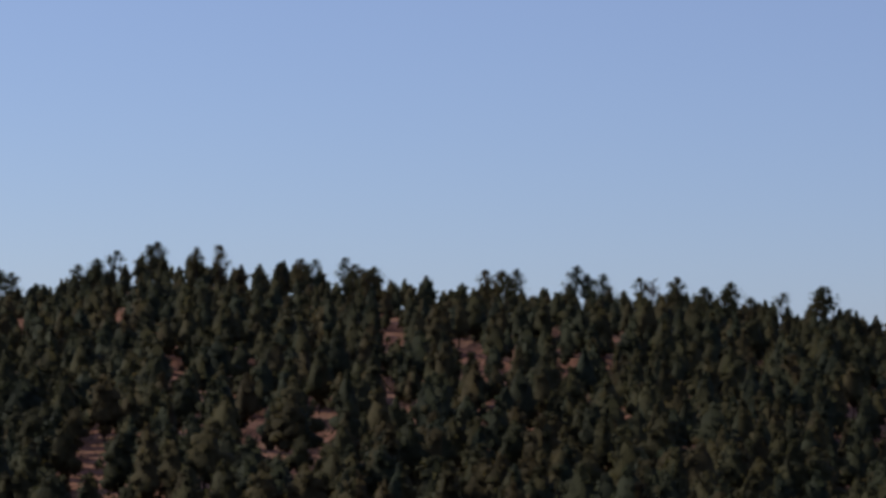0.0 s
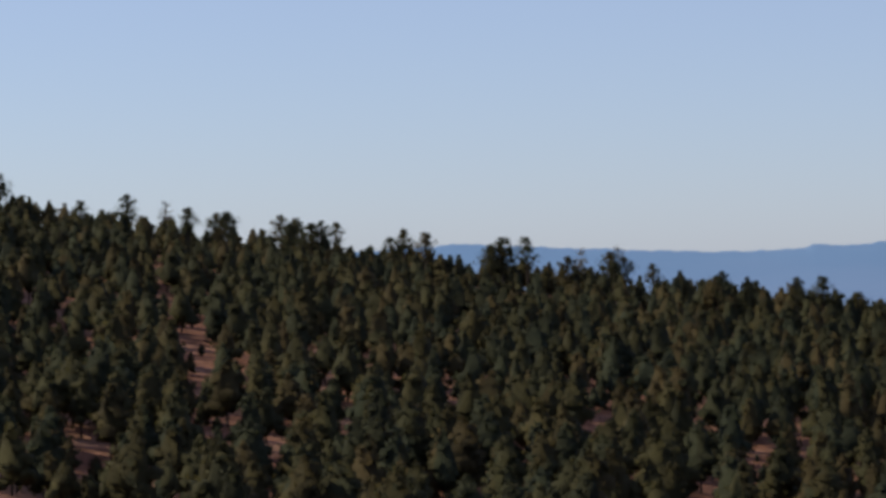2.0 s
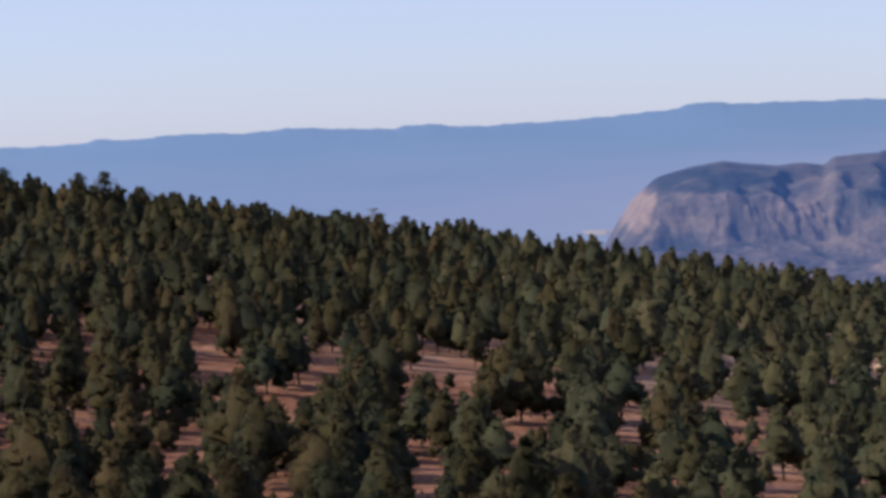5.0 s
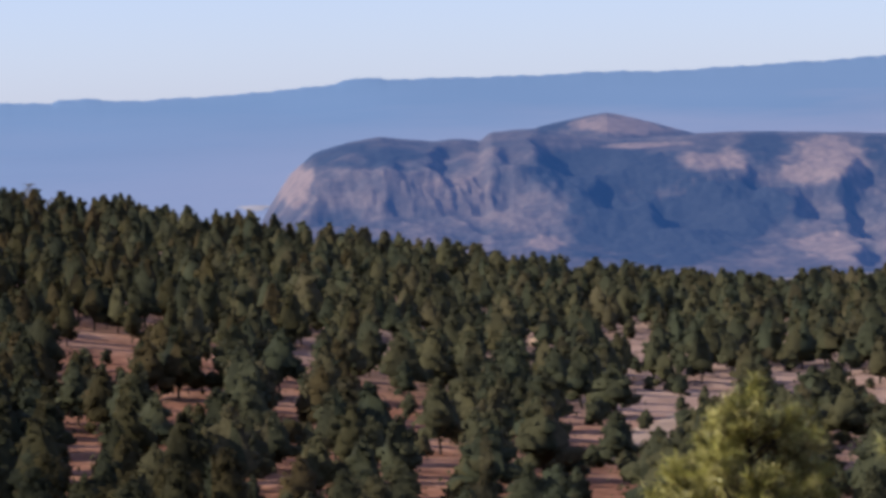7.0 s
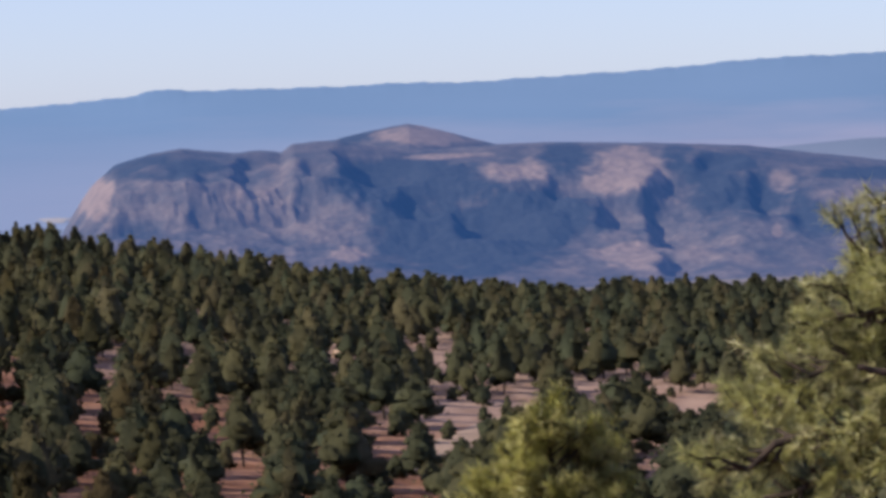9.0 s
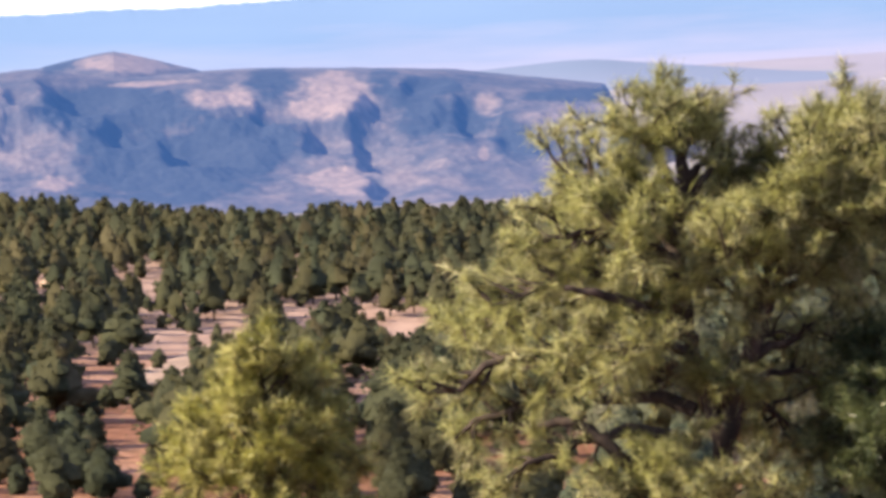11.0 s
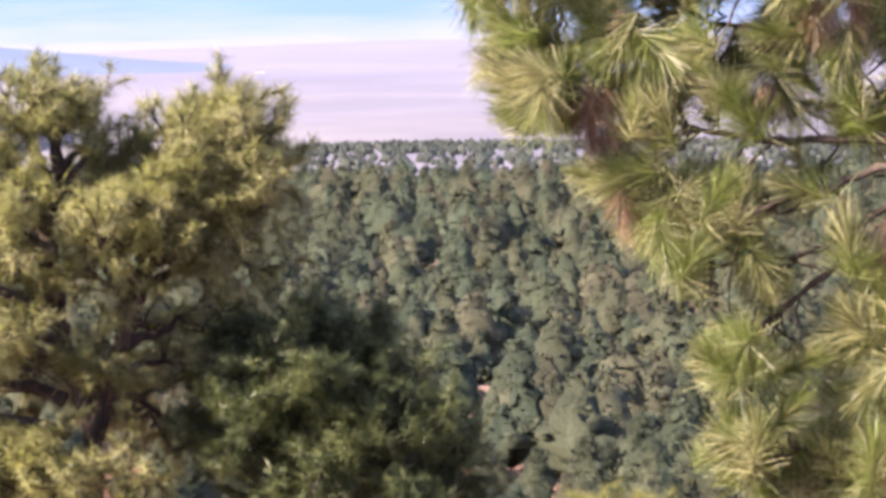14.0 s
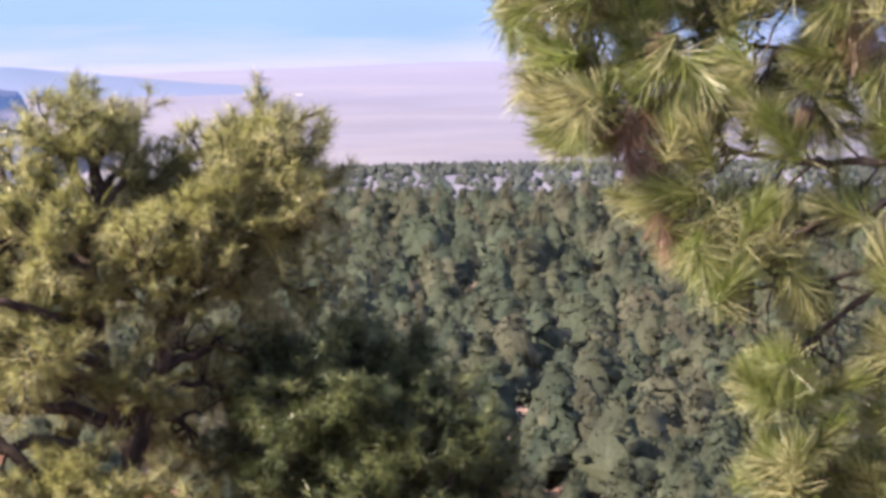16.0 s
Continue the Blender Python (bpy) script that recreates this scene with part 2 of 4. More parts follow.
def ball(level):
    bm = bmesh.new()
    bmesh.ops.create_icosphere(bm, subdivisions=level, radius=1.0)
    v = np.array([p.co[:] for p in bm.verts])
    f = np.array([[p.index for p in face.verts] for face in bm.faces])
    bm.free()
    return v, f


BALLS = {0: (np.array([(1, 0, 0), (-1, 0, 0), (0, 1, 0), (0, -1, 0), (0, 0, 1), (0, 0, -1)], float),
             np.array([(0, 2, 4), (2, 1, 4), (1, 3, 4), (3, 0, 4), (2, 0, 5), (1, 2, 5), (3, 1, 5), (0, 3, 5)])), 1: ball(1), 2: ball(2)}


def tube(points, radii, sides=7):
    """A tapered limb along points, closed at its tip, in triangles."""
    points, radii = np.asarray(points, float), np.asarray(radii, float)
    along = np.gradient(points, axis=0)
    along /= np.linalg.norm(along, axis=1, keepdims=True) + 1e-9
    ref = np.where(np.abs(along[:, 2:3]) > 0.9, [[1.0, 0, 0]], [[0, 0, 1.0]])
    u = np.cross(along, ref)
    u /= np.linalg.norm(u, axis=1, keepdims=True) + 1e-9
    w = np.cross(along, u)
    ang = np.linspace(0, 2 * np.pi, sides, endpoint=False)
    ring = points[:, None] + radii[:, None, None] * (np.cos(ang)[None, :, None] * u[:, None] + np.sin(ang)[None, :, None] * w[:, None])
    v = ring.reshape(-1, 3)
    i = np.arange(len(points) - 1)[:, None] * sides
    j, k = np.arange(sides)[None], (np.arange(sides)[None] + 1) % sides
    f = np.concatenate([np.stack([i + j, i + k, i + sides + k], -1).reshape(-1, 3), np.stack([i + j, i + sides + k, i + sides + j], -1).reshape(-1, 3)])
    return v, f


# ---- the lie of the land ----
def polar(az, r):
    a = np.radians(az)
    return r * np.sin(a), r * np.cos(a)


RANGES = (0, 30, 100, 200, 430, 900, 1400, 2000, 2900, 4700, 5200)
LAND_AZ = (-14, -8, -5, -1, 4, 8, 12, 16.5, 22, 26.7, 31, 36, 40, 46, 52, 58, 66)
LAND_430 = (-18, -18, -18, -19, -20, -28, -33, -37, -41, -43, -44, -46, -48, -51, -56, -56, -56)
LAND_900 = (13, 20, 30, 23, 21.5, 14.5, 5.5, -5.5, -16.5, -27.5, -37.5, -50.5, -55.5, -57, -58.5, -58.5, -58.5)
LAND_1400 = (5, 8, 10, 6, 3, -5, -20, -38, -52, -64, -76, -86, -88, -82, -70, -69, -68)
LAND_2000 = (-30, -30, -30, -30, -30, -40, -50, -72, -92, -104, -110, -110, -110, -106, -87, -86, -85)


def land(az, r):
    """The ground's height at a bearing and a distance from the camera's foot."""
    az, r = np.broadcast_arrays(np.asarray(az, float), np.asarray(r, float))
    col = [np.interp(az, LAND_AZ, c) for c in (LAND_430, LAND_900, LAND_1400, LAND_2000)]
    z430 = col[0]
    stations = [0 * az, 0 * az - 8.3, -8.3 + 0.45 * (z430 + 8.3), -8.3 + 0.8 * (z430 + 8.3), z430, *col[1:], 0 * az - 72, 0 * az - 26, 0 * az - 20]
    z = 0 * az
    for k in range(len(RANGES) - 1):
        a, b = RANGES[k], RANGES[k + 1]
        s = np.clip((r - a) / (b - a), 0, 1)
        z = np.where(r >= a, stations[k] + (stations[k + 1] - stations[k]) * s, z)
    x, y = polar(az, r)
    swell = np.sin(x / 61 + 1.3 * np.sin(y / 83)) * np.sin(y / 57 + 0.7) + 0.5 * np.sin(x / 23 + y / 31)
    return z + swell * np.clip((r - 60) / 300, 0, 1) * np.clip((2600 - r) / 800, 0.25, 1) * 1.3


def build_ground():
    az = np.concatenate([np.arange(-180, -16, 6.0), np.arange(-16, 70, 0.5), np.arange(70, 180, 6.0)])
    r = np.concatenate([np.linspace(1.5, 40, 14), np.geomspace(46, 4990, 110)])
    A, R = np.meshgrid(az, r, indexing="ij")
    x, y = polar(A, R)
    v = np.stack([x, y, land(A, R)], -1).reshape(-1, 3)
    v = np.concatenate([v, [[0, 0, 0]]])
    m, k = len(az), len(r)
    i, j = np.meshgrid(np.arange(m), np.arange(k - 1), indexing="ij")
    i2 = (i + 1) % m
    f = np.concatenate([np.stack([i * k + j, i2 * k + j, i2 * k + j + 1], -1).reshape(-1, 3), np.stack([i * k + j, i2 * k + j + 1, i * k + j + 1], -1).reshape(-1, 3)])
    ii = np.arange(m)
    f = np.concatenate([f, np.stack([np.full(m, m * k), ((ii + 1) % m) * k, ii * k], -1)])
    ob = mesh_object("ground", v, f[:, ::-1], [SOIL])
    return tagged(ob, "red soil hillside falling to a pale desert plain", "ground", kind="structure")


build_ground()


# ---- the mesa ----
MESA_AZ = (30.5, 30.8, 31.05, 31.42, 31.84, 32.46, 33.08, 33.49, 34.0, 34.52, 34.9, 35.06, 35.9, 36.6, 37.2, 38.6, 39.6, 41.0, 42.1, 43.3, 44.4, 45.5, 46.08, 46.3, 46.6, 47.4)
MESA_EL = (-2.9, -2.2, -1.73, -1.13, -0.74, -0.54, -0.43, -0.5, -0.56, -0.51, -0.58, -0.41, -0.36, -0.48, -0.58, -0.54, -0.52, -0.57, -0.62, -0.7, -0.86, -1.02, -1.1, -1.6, -2.2, -3.0)
# ravines: the bearing of the edge that shades each one, its upper and lower ends in degrees of elevation, and its width
RAVINES = ((32.55, -1.05, -1.45, 0.2), (32.85, -1.0, -1.5, 0.22), (33.45, -1.1, -1.5, 0.2), (34.04, -0.66, -1.6, 0.5), (35.25, -0.95, -1.4, 0.28), (35.85, -0.8, -1.3, 0.8), (36.85, -1.3, -1.85, 0.75),
           (37.95, -1.5, -2.2, 0.85), (39.5, -1.25, -1.55, 0.85), (40.5, -1.5, -2.0, 0.8), (41.5, -1.1, -2.35, 0.85), (41.7, -2.4, -2.8, 0.55), (42.45, -0.8, -1.2, 0.4), (42.95, -1.2, -1.65, 0.4), (43.35, -1.1, -1.8, 0.6), (44.1, -1.6, -2.1, 0.3))
# bare slopes and thick scrub: bearing, elevation, half-width, half-height
BARE_SLOPES = ((37.45, -0.34, 0.9, 0.16), (37.85, -0.69, 0.75, 0.05), (39.12, -1.0, 0.62, 0.17), (41.1, -1.05, 0.72, 0.34), (41.15, -2.55, 0.6, 0.22), (31.5, -1.2, 0.3, 0.4), (36.1, -2.4, 0.3, 0.15), (43.83, -2.2, 0.1, 0.14), (43.9, -1.3, 0.25, 0.2))
SCRUB = ((36.25, -0.28, 0.45, 0.12), (37.3, -1.2, 1.5, 0.5), (38.2, -2.2, 1.7, 0.7), (39.6, -1.9, 0.9, 0.5), (40.0, -0.75, 0.4, 0.25), (32.6, -0.75, 1.2, 0.22), (42.0, -0.85, 0.25, 0.25), (43.2, -1.45, 1.1, 0.45), (44.6, -2.0, 0.7, 0.3), (42.9, -0.95, 0.6, 0.22), (45.4, -1.2, 0.8, 0.12))

TALUS = ((33.0, -1.35, 2.0, 0.6), (35.6, -1.8, 1.2, 0.5), (41.6, -2.6, 2.0, 0.35), (45.3, -1.9, 0.9, 0.5))


def build_mesa():
    az = np.linspace(30.2, 47.8, 700)
    r = np.concatenate([np.linspace(1990, 2330, 150), np.linspace(2336, 2760, 40)])
    A, R = np.meshgrid(az, r, indexing="ij")
    x, y = polar(A, R)
    broad, fine = np.empty(A.shape), np.empty(A.shape)
    for (i, j), px in np.ndenumerate(x):
        p = Vector((px / 105, y[i, j] / 150, 0.4))
        broad[i, j] = noise.ridged_multi_fractal(p, 0.95, 2.2, 4, 1.0, 2.0)
        fine[i, j] = noise.fractal(p * 5.0, 0.8, 2.1, 4)
    broad -= broad.mean()
    top = EYE + 2300 * np.tan(np.radians(sum(np.interp(A + k, MESA_AZ, MESA_EL) for k in (-0.05, 0.0, 0.05)) / 3))
    foot = -107.0
    d = (R - 2020) / 280
    gully = np.clip(d * 4, 0, 1) * np.clip((1.0 - d) * 4, 0, 1)
    d = d + (0.045 * broad + 0.018 * fine) * gully
    cliff = np.interp(A, (30, 35, 36.5, 44.5, 46.5), (0.85, 0.8, 0.15, 0.3, 0.8))
    gentle = ((0, 0.3, 0.65, 0.85, 1.0), (0, 0.24, 0.66, 0.88, 1.0))
    steep = np.interp(d, (0, 0.35, 0.55, 0.66, 0.82, 1.0), (0, 0.22, 0.40, 0.80, 0.90, 1.0))
    soft = np.interp(d, *gentle)
    prof = soft + (steep - soft) * cliff
    back = np.clip((2760 - R) / 260, 0, 1)
    z = foot + (top - foot) * prof * (back * back * (3 - 2 * back)) + fine * 0.6
    cuts = np.zeros(A.shape)
    for edge, high, low, wide in RAVINES:
        share = [(2150 * math.tan(radians(e)) + EYE - foot) / 82.0 for e in (low, high)]
        start, end = (2020 + 280 * np.interp(q, gentle[1], gentle[0]) for q in share)
        crest = edge + 0.07 * np.sin(R / 17.0 + edge * 9) + 0.12 * fine
        depth = 15.0 * wide
        shape = np.where(A < crest, 0.3 * np.clip(1 - (crest - A) / (1.4 * wide), 0, 1) ** 2, np.clip(0.3 - 1.6 * (A - crest) / (0.3 * wide), -1.3, 0.3) * np.clip((crest + 2.0 * wide - A) / (1.2 * wide), 0, 1))
        cuts += depth * shape * np.clip((R - start) / 14, 0, 1) * np.clip((end - R) / 22, 0, 1)
    # worn soft by time
    for _ in range(3):
        cuts[2:-2] = (cuts[:-4] + cuts[1:-3] + cuts[2:-2] + cuts[3:-1] + cuts[4:]) / 5
        cuts[:, 1:-1] = (cuts[:, :-2] + cuts[:, 1:-1] + cuts[:, 2:]) / 3
    z += 0.68 * cuts
    # the bare knoll on top
    z += 20 * np.clip(1 - (np.abs(A - 37.2) / np.where(A < 37.2, 1.35, 1.6)) ** 1.15 - ((R - 2420) / 120) ** 2, 0, 1)
    z[:, 0] -= 14
    v = np.stack([x, y, z], -1).reshape(-1, 3)
    m, k = A.shape
    i, j = np.meshgrid(np.arange(m - 1), np.arange(k - 1), indexing="ij")
    f = np.stack([i * k + j, (i + 1) * k + j, (i + 1) * k + j + 1, i * k + j + 1], -1).reshape(-1, 4)
    el = np.degrees(np.arctan2(z - EYE, R))
    bare = 0.4 + 0.16 * fine + 0.1 * broad
    for sign, slopes in ((0.17, TALUS), (-0.5, SCRUB), (0.75, BARE_SLOPES)):
        for a, e, wa, we in slopes:
            bare += sign * np.clip(1.7 * (1.25 - np.sqrt(((A - a) / wa) ** 2 + ((el - e) / we) ** 2) + 0.6 * fine), 0, 1)
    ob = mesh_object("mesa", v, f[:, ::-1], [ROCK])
    cover = ob.data.attributes.new("bareness", "FLOAT", "POINT")
    cover.data.foreach_set("value", np.clip(bare, 0, 1).astype(np.float32).ravel())
    return tagged(ob, "eroded rock mesa with scrub and a bare knoll", "mesa", kind="structure")


build_mesa()


# ---- far escarpment ----
SCARP_AZ = (10, 14, 15.3, 16.5, 18.2, 19.04, 20.56, 20.77, 21.58, 21.74, 22.5, 23.12, 23.74, 24.25, 25.17, 26.1, 26.2, 27.12, 27.28, 27.74, 28.25, 28.97, 29.38, 30.3, 31.22, 31.83, 32.29, 32.49, 32.75, 33.25, 34.04, 36, 37.5, 38, 41.6, 43.7, 46.5, 48.7, 50.1, 54, 60, 66)
SCARP_EL = (0.2, 0.36, 0.45, 0.38, 0.3, 0.26, 0.22, 0.24, 0.27, 0.33, 0.31, 0.37, 0.39, 0.35, 0.43, 0.41, 0.39, 0.36, 0.42, 0.43, 0.38, 0.37, 0.4, 0.42, 0.49, 0.53, 0.58, 0.66, 0.68, 0.64, 0.64, 0.64, 0.68, 0.64, 0.78, 0.93, 0.98, 1.15, 1.19, 1.3, 1.36, 1.4)


def sheet(A, R, z, name, material):
    x, y = polar(A, R)
    v = np.stack([x, y, z], -1).reshape(-1, 3)
    m, k = A.shape
    i, j = np.meshgrid(np.arange(m - 1), np.arange(k - 1), indexing="ij")
    f = np.stack([i * k + j, (i + 1) * k + j, (i + 1) * k + j + 1, i * k + j + 1], -1).reshape(-1, 4)
    return mesh_object(name, v, f[:, ::-1], [material])


def skyline(az, worn):
    """The escarpment's edge, its corners worn round over so many degrees."""
    return sum(np.interp(az + d * worn, SCARP_AZ, SCARP_EL) for d in (-1, -0.6, -0.3, 0, 0.3, 0.6, 1)) / 7


def build_escarpment():
    az = np.linspace(8, 68, 1100)
    s = np.linspace(0, 1, 40)
    A, S = np.meshgrid(az, s, indexing="ij")
    near = np.interp(A, (8, 31, 33, 46, 54, 68), (2050, 2050, 2950, 3600, 4050, 4060))
    R = near + (4880 - near) * S
    foot = land(A, near) - 6
    apron = land(A, R) + 5 * np.clip((R - near) / 300, 0, 1) - 6 * np.clip(1 - (R - near) / 200, 0, 1)
    rise = np.clip((R - 4150) / (4790 - 4150), 0, 1)
    rise = np.clip(rise + 0.02 * np.sin(A * 1.1 + 3 * rise) * np.sin(np.pi * rise), 0, 1)
    top = 1.6 + 4800 * np.tan(np.radians(skyline(A, 1.0) + (skyline(A, 0.08) - skyline(A, 1.0)) * rise ** 16))
    z = apron + (top - apron) * rise ** 1.2
    z += 84 * rise ** 14 * (0.007 * np.sin(A * 5) + 0.007 * np.sin(A * 11.3 + np.sin(A * 3)) + 0.005 * np.sin(A * 27))
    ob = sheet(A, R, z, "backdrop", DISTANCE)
    return tagged(ob, "long blue escarpment in the haze of the distance", "backdrop", kind="structure")


def build_low_ridge():
    az = np.linspace(41, 52, 200)
    r = np.linspace(3250, 3560, 24)
    A, R = np.meshgrid(az, r, indexing="ij")
    h = sum(np.interp(A + d, (41, 42.5, 44.2, 45.3, 45.7, 46.6, 48.2, 50.0, 51.5), (0, 16, 24, 29, 32, 25, 16, 5, 0)) for d in (-0.5, -0.3, -0.1, 0.1, 0.3, 0.5)) / 6
    z = land(A, R) - 3 + h * np.sin(np.pi * np.clip((R - 3250) / 310, 0, 1)) ** 0.7
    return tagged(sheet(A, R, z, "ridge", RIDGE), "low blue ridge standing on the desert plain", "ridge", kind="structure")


build_escarpment()
build_low_ridge()


def build_salt_flat():
    turn, s = np.meshgrid(np.linspace(0, 2 * np.pi, 60), np.linspace(0, 1, 8), indexing="ij")
    s = s * (1 + 0.18 * np.sin(3 * turn) + 0.1 * np.sin(5 * turn + 1))
    A, R = 30.76 + 0.3 * s * np.cos(turn), 2700 + 30 * s * np.sin(turn)
    z = land(A, R) + 6.2 - 0.8 * s * s
    return tagged(sheet(A, R, z, "salt_flat", SALT), "pale salt flat at the foot of the mesa", "salt flat", kind="structure")


build_salt_flat()


def build_track():
    """A pale dirt track that widens across the clearing."""
    t, s = np.meshgrid(np.linspace(0, 1, 60), np.linspace(-1, 1, 7), indexing="ij")
    az = np.interp(t, (0, 0.35, 0.7, 1), (36.8, 37.5, 38.5, 39.4)) + s * np.interp(t, (0, 0.4, 0.8, 1), (0.35, 0.5, 0.35, 0.2)) * (1 + 0.2 * np.sin(t * 17))
    r = np.interp(t, (0, 0.4, 0.8, 1), (430, 470, 525, 585)) + s * 3
    return tagged(sheet(az, r, land(az, r) + 0.35 - 0.3 * s * s, "road", TRACK), "pale sandy dirt track across the clearing", "dirt track", kind="structure")


build_track()


def build_shed(az, r, length, width, height):
    root = new("farm_shed")
    x, y = polar(az, r)
    bm = bmesh.new()
    bmesh.ops.create_cube(bm, size=1.0, matrix=Matrix.Translation((0, 0, height * 0.5)) @ Matrix.Diagonal((length, width, height, 1)))
    me = bpy.data.meshes.new("wall")
    bm.to_mesh(me)
    bm.free()
    me.materials.append(SALT)
    new("wall", me).parent = root
    hl, hw, top = length * 0.52, width * 0.58, height * 1.5
    v = [(-hl, -hw, height), (hl, -hw, height), (hl, hw, height), (-hl, hw, height), (-hl, 0, top), (hl, 0, top)]
    mesh_object("roof", v, [(0, 1, 5), (0, 5, 4), (2, 3, 4), (2, 4, 5), (0, 4, 3), (1, 2, 5), (0, 3, 2), (0, 2, 1)], [ROOF], root, smooth=False)
    root.matrix_basis = pose(float(x), float(y), float(land(az, r)) - 0.5, 0, 0, -az + 8)
    return tagged(root, "long white-roofed shed far out on the plain", "shed", "sheds on the plain")


build_shed(51.1, 3230, 9, 6, 1.7)
build_shed(51.3, 2790, 30, 9, 0.8)


# ---- forest ----
def bend(rng, a, b, steps, wobble, rise=0.0):
    a, b = np.asarray(a, float), np.asarray(b, float)
    t = np.linspace(0, 1, steps)[:, None]
    p = a + (b - a) * t
    p[:, 2] += rise * np.sin(np.pi * t[:, 0])
    span = np.linalg.norm(b - a)
    jitter = rng.normal(0, wobble * span, (steps, 3))
    jitter[0] = jitter[-1] = 0
    return p + jitter


def crown(rng, h, w, clumps, sprays, blade, low=0.1, ball_level=1, heart=0.42, juniper=False, solid=0.8):
    """The crown of a conifer: boughs that each end in a clump of foliage round a thin heart, with gaps between them, and small sprays over every clump."""
    lean = rng.normal(0, 0.03, 2) * h
    belly, point = (rng.uniform(0.3, 0.5), rng.uniform(0.4, 0.55)) if juniper else (rng.uniform(0.1, 0.32), rng.uniform(0.5, 0.85))
    top = h * (1 - low)

    def girth(q):
        return np.where(q < belly, 0.72 + 0.28 * q / belly, np.clip((1 - q) / (1 - belly), 0, 1) ** point)

    q = ((np.arange(clumps) + rng.uniform(0, 1, clumps)) / clumps) ** 0.92
    q[-1] = 0.95
    a = 2.4 * np.arange(clumps) + rng.uniform(-0.5, 0.5, clumps)
    out = w * girth(q) * rng.uniform(0.35, 0.72, clumps)
    size = w * rng.uniform(0.42, 0.62, clumps) * (0.22 + 0.78 * girth(q))
    centre = np.stack([out * np.cos(a) + lean[0] * q, out * np.sin(a) + lean[1] * q, h * low + top * q * 0.95], 1)
    centre[-1, :2] = lean
    shape = np.stack([size, size, size * (0.85 if juniper else 0.72)], 1)
    # the heart, round the trunk
    hv, hf = BALLS[1]
    hq = (hv[:, 2] + 1) / 2 * 0.95
    reach = heart * w * girth(hq) * rng.uniform(0.85, 1.15, len(hv)) / (np.hypot(hv[:, 0], hv[:, 1]) + 0.12)
    core = np.stack([hv[:, 0] * reach + lean[0] * hq, hv[:, 1] * reach + lean[1] * hq, h * low + top * (hq + 0.04)], 1)
    # the clumps
    bv, bf = BALLS[ball_level]
    n = len(bv)
    lumps = (centre[:, None] + solid * shape[:, None] * bv[None] * rng.uniform(0.72, 1.2, (clumps, n, 1))).reshape(-1, 3)
    lump_faces = (np.arange(clumps)[:, None, None] * n + bf[None]).reshape(-1, 3)
    # the sprays
    k = np.repeat(np.arange(clumps), sprays)
    d = rng.normal(0, 1, (len(k), 3)) + [0, 0, 0.25]
    d /= np.linalg.norm(d, axis=1, keepdims=True)
    p = centre[k] + d * shape[k] * rng.uniform(0.7, 1.32, (len(k), 1))
    face = d + rng.normal(0, 0.45, d.shape)
    face /= np.linalg.norm(face, axis=1, keepdims=True)
    u = np.cross(face, rng.normal(size=d.shape))
    u /= np.linalg.norm(u, axis=1, keepdims=True) + 1e-9
    v = np.cross(face, u)
    ln = blade * rng.uniform(0.5, 1.6, (len(k), 1))
    tri = np.stack([p + u * ln, p - 0.5 * u * ln + 0.6 * v * ln, p - 0.5 * u * ln - 0.6 * v * ln], 1).reshape(-1, 3)
    places, faces = joined([(tri, np.arange(len(tri)).reshape(-1, 3)), (lumps, lump_faces), (core, hf)])
    # foliage takes the light clump by clump
    own = np.concatenate([np.repeat(d, 3, axis=0), np.tile(bv, (clumps, 1)), 0 * core])
    whole = (places - [lean[0] / 2, lean[1] / 2, h * 0.45]) / [w, w, 0.7 * h] + [0, 0, 0.15]
    whole /= np.linalg.norm(whole, axis=1, keepdims=True) + 1e-9
    soft = 0.22 * own + 0.6 * whole + [0, 0, 0.25] + rng.normal(0, 1, own.shape) * np.where(np.arange(len(own)) < len(tri), 0.5, 0.26)[:, None]
    return places, faces, soft / (np.linalg.norm(soft, axis=1, keepdims=True) + 1e-9)


def trunk_of(rng, h, sides, upto=0.75):
    r = h * 0.017
    z = np.array([-0.6, 0.25 * h, upto * h])
    pts = np.stack([rng.normal(0, 0.01 * h, 3), rng.normal(0, 0.01 * h, 3), z], 1)
    return tube(pts, [r * 1.25, r, r * 0.35], sides)


# open ground among the trees: bearing, distance, half-width, half-depth
NORTH_GLADES = [(-6.3, 487, 3.1, 24), (-5.74, 792, 1.8, 15), (-4.76, 648, 1.7, 7), (-3.21, 560, 1.7, 10), (-2.24, 582, 2.2, 14), (-2.23, 528, 1.7, 19), (-0.77, 787, 3.8, 25), (0.62, 727, 3.6, 42),
                (2.15, 755, 1.7, 47), (2.47, 701, 1.7, 7), (3.33, 789, 1.8, 24), (8.39, 476, 1.6, 7), (9.68, 447, 1.6, 7), (9.86, 781, 1.8, 5), (10.28, 430, 1.6, 7), (10.46, 667, 1.7, 8),
                (10.48, 579, 1.8, 7), (10.54, 509, 2.0, 10), (10.69, 612, 1.9, 10), (11.11, 490, 1.6, 7), (12.03, 512, 1.7, 7)]
